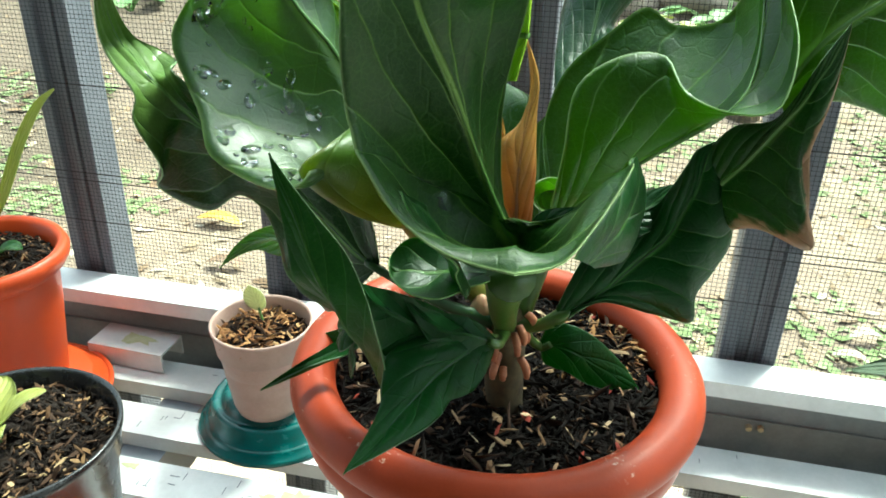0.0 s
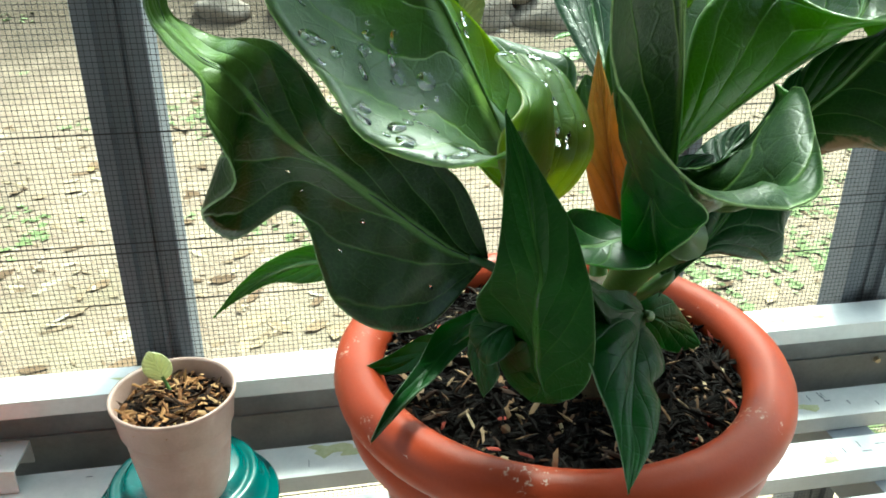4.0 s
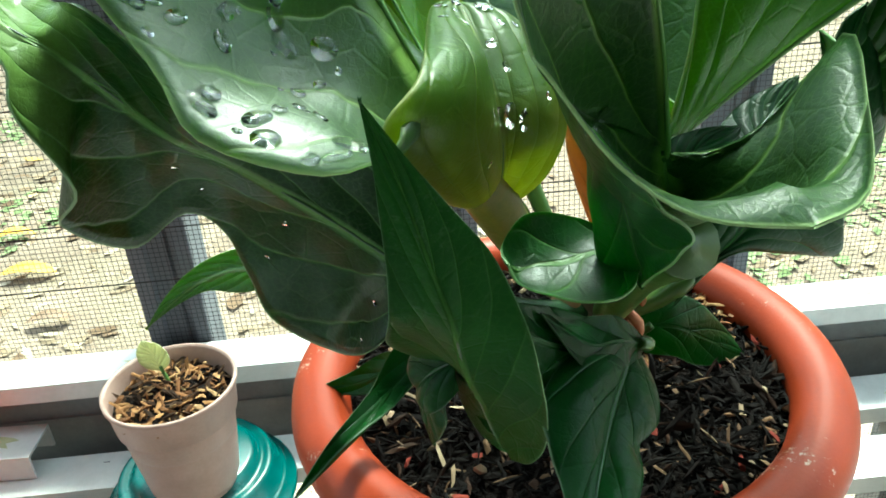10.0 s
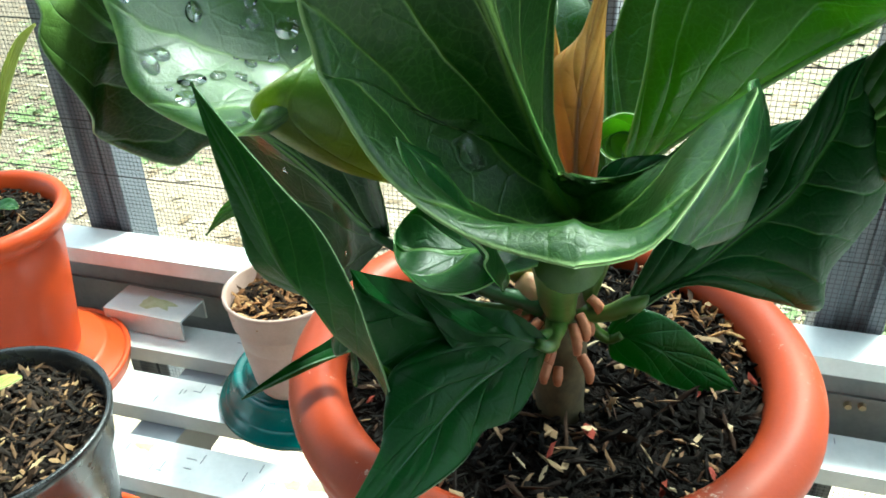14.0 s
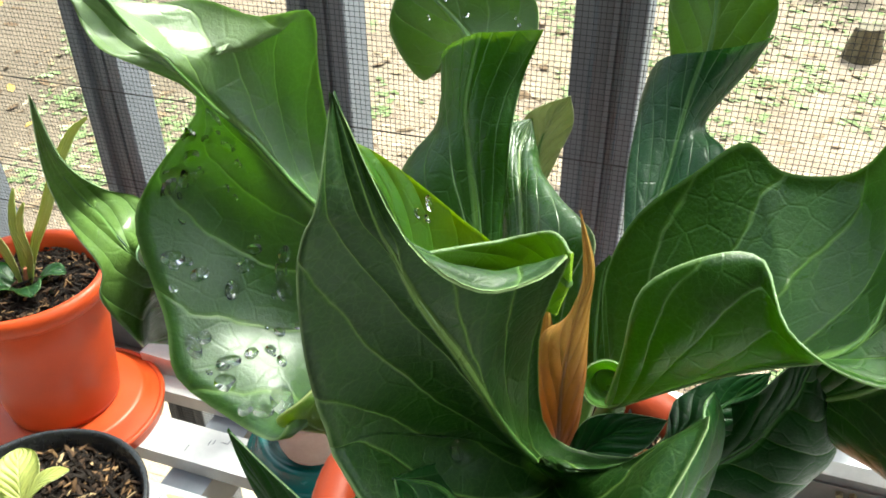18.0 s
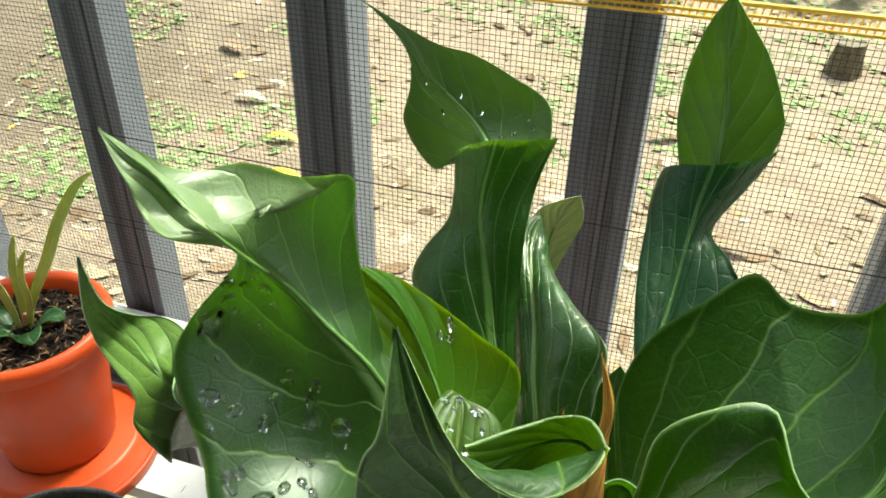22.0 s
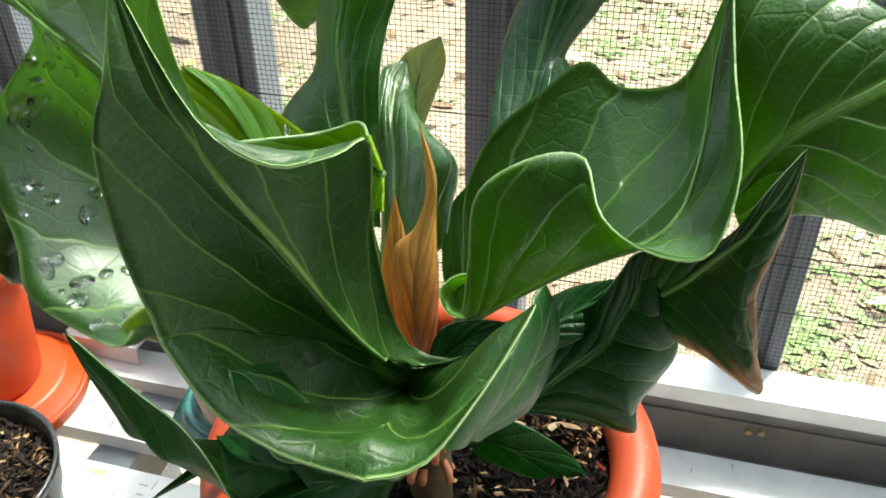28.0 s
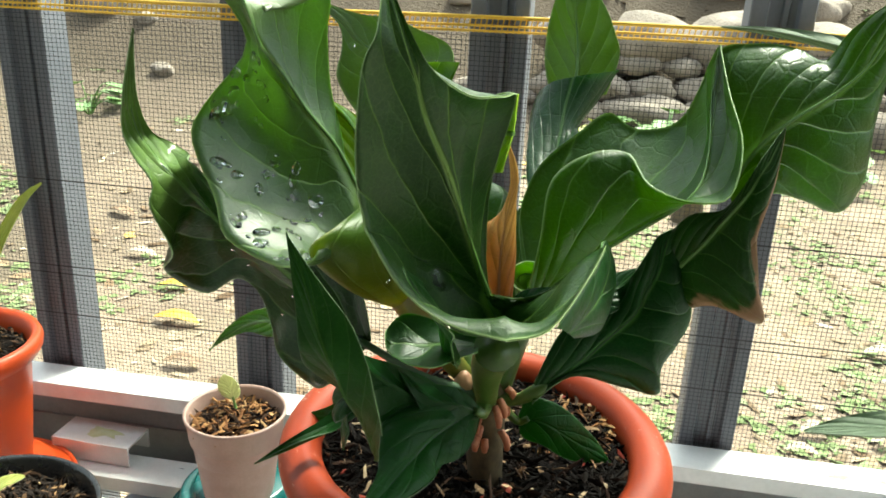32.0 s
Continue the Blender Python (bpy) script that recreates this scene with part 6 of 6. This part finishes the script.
# the neighbour's leaves that reach in
near = thing("neighbour_plant", 0.34, -0.05, SLAT_TOP, "neighbouring plant with grey-green pointed leaves", "plant")
simple_leaf("leaf", [(0.215, -0.060, 0.272), (0.19, -0.063, 0.275), (0.155, -0.068, 0.273), (0.1228, -0.072, 0.2687)], 0.0105, MAT_LEAF_DULL, near)
v, f = tube([(0.34, -0.05, SLAT_TOP), (0.325, -0.05, 0.15), (0.28, -0.055, 0.25), (0.212, -0.0605, 0.272)], [0.006, 0.003, 0.0015], 8, 16)
mesh_object("stalk", v, f, MAT_PETIOLE, near)
simple_leaf("leaf", [(0.21, 0.03, 0.372), (0.17, 0.055, 0.398), (0.13, 0.085, 0.408), (0.0895, 0.117, 0.411)], 0.017, MAT_LEAF_DULL, near)
v, f = tube([(0.34, -0.05, SLAT_TOP), (0.33, -0.03, 0.15), (0.28, 0.0, 0.31), (0.208, 0.031, 0.372)], [0.006, 0.003, 0.0015], 8, 16)
mesh_object("stalk", v, f, MAT_PETIOLE, near)

# small things on the bench
rg = random.Random(15)
for x, y, r, mat in ((-0.184, 0.086, 0.010, MAT_MOSS), (-0.208, 0.079, 0.006, MAT_MOSS), (0.281, 0.222, 0.007, MAT_MOSS), (-0.332, 0.082, 0.006, MAT_MOSS), (0.262, 0.155, 0.006, MAT_MOSS), (-0.14, 0.22, 0.012, MAT_MOSS), (-0.125, 0.215, 0.007, MAT_MOSS), (0.20, 0.09, 0.006, MAT_MOSS)):
    v, f = [(x, y, SLAT_TOP + 0.0012)], []
    for k in range(14):
        q = r * (0.45 + 0.75 * rg.random())
        v.append((x + 1.5 * q * math.cos(k * 0.449), y + 0.8 * q * math.sin(k * 0.449), SLAT_TOP + 0.0003))
        f.append((0, 1 + k, 1 + (k + 1) % 14))
    tagged(mesh_object("moss_patch", v, f, mat), "thin yellow-green moss patch on a steel slat", "moss", "moss patches on the bench")
rg = random.Random(19)
for k in range(80):
    slat = rg.choice((0, 1, 1, 2))
    x = rg.choice((rg.uniform(0.12, 0.36), rg.uniform(-0.36, -0.1)))
    y = 0.2345 - 0.0655 * slat - rg.uniform(0.008, 0.03)
    bm = bmesh.new()
    w, d = (0.0006, rg.uniform(0.004, 0.009)) if rg.random() < 0.6 else (rg.uniform(0.004, 0.01), 0.0006)
    box_bm(bm, x, x + w, y, y + d, SLAT_TOP, SLAT_TOP + 0.0003)
    ob = part("etched_line", bm, MAT_POST, bench, smooth=False)
    ob.matrix_parent_inverse = Matrix()
for x, r in ((-0.29, 0.012), (-0.262, 0.007), (-0.12, 0.009), (0.262, 0.008), (0.30, 0.005), (-0.41, 0.014)):
    on_bracket = x < -0.4
    y, z = (0.218, -0.0078) if on_bracket else (0.254 + x * TILT, 0.0372)
    v, f = [(x, y, z + 0.0012)], []
    for k in range(14):
        q = r * (0.45 + 0.75 * rg.random())
        v.append((x + 1.6 * q * math.cos(k * 0.449), y + 0.7 * q * math.sin(k * 0.449), z))
        f.append((0, 1 + k, 1 + (k + 1) % 14))
    tagged(mesh_object("moss_patch", v, f, MAT_MOSS), "thin yellow-green moss patch on the steel", "moss", "moss patches on the bench")
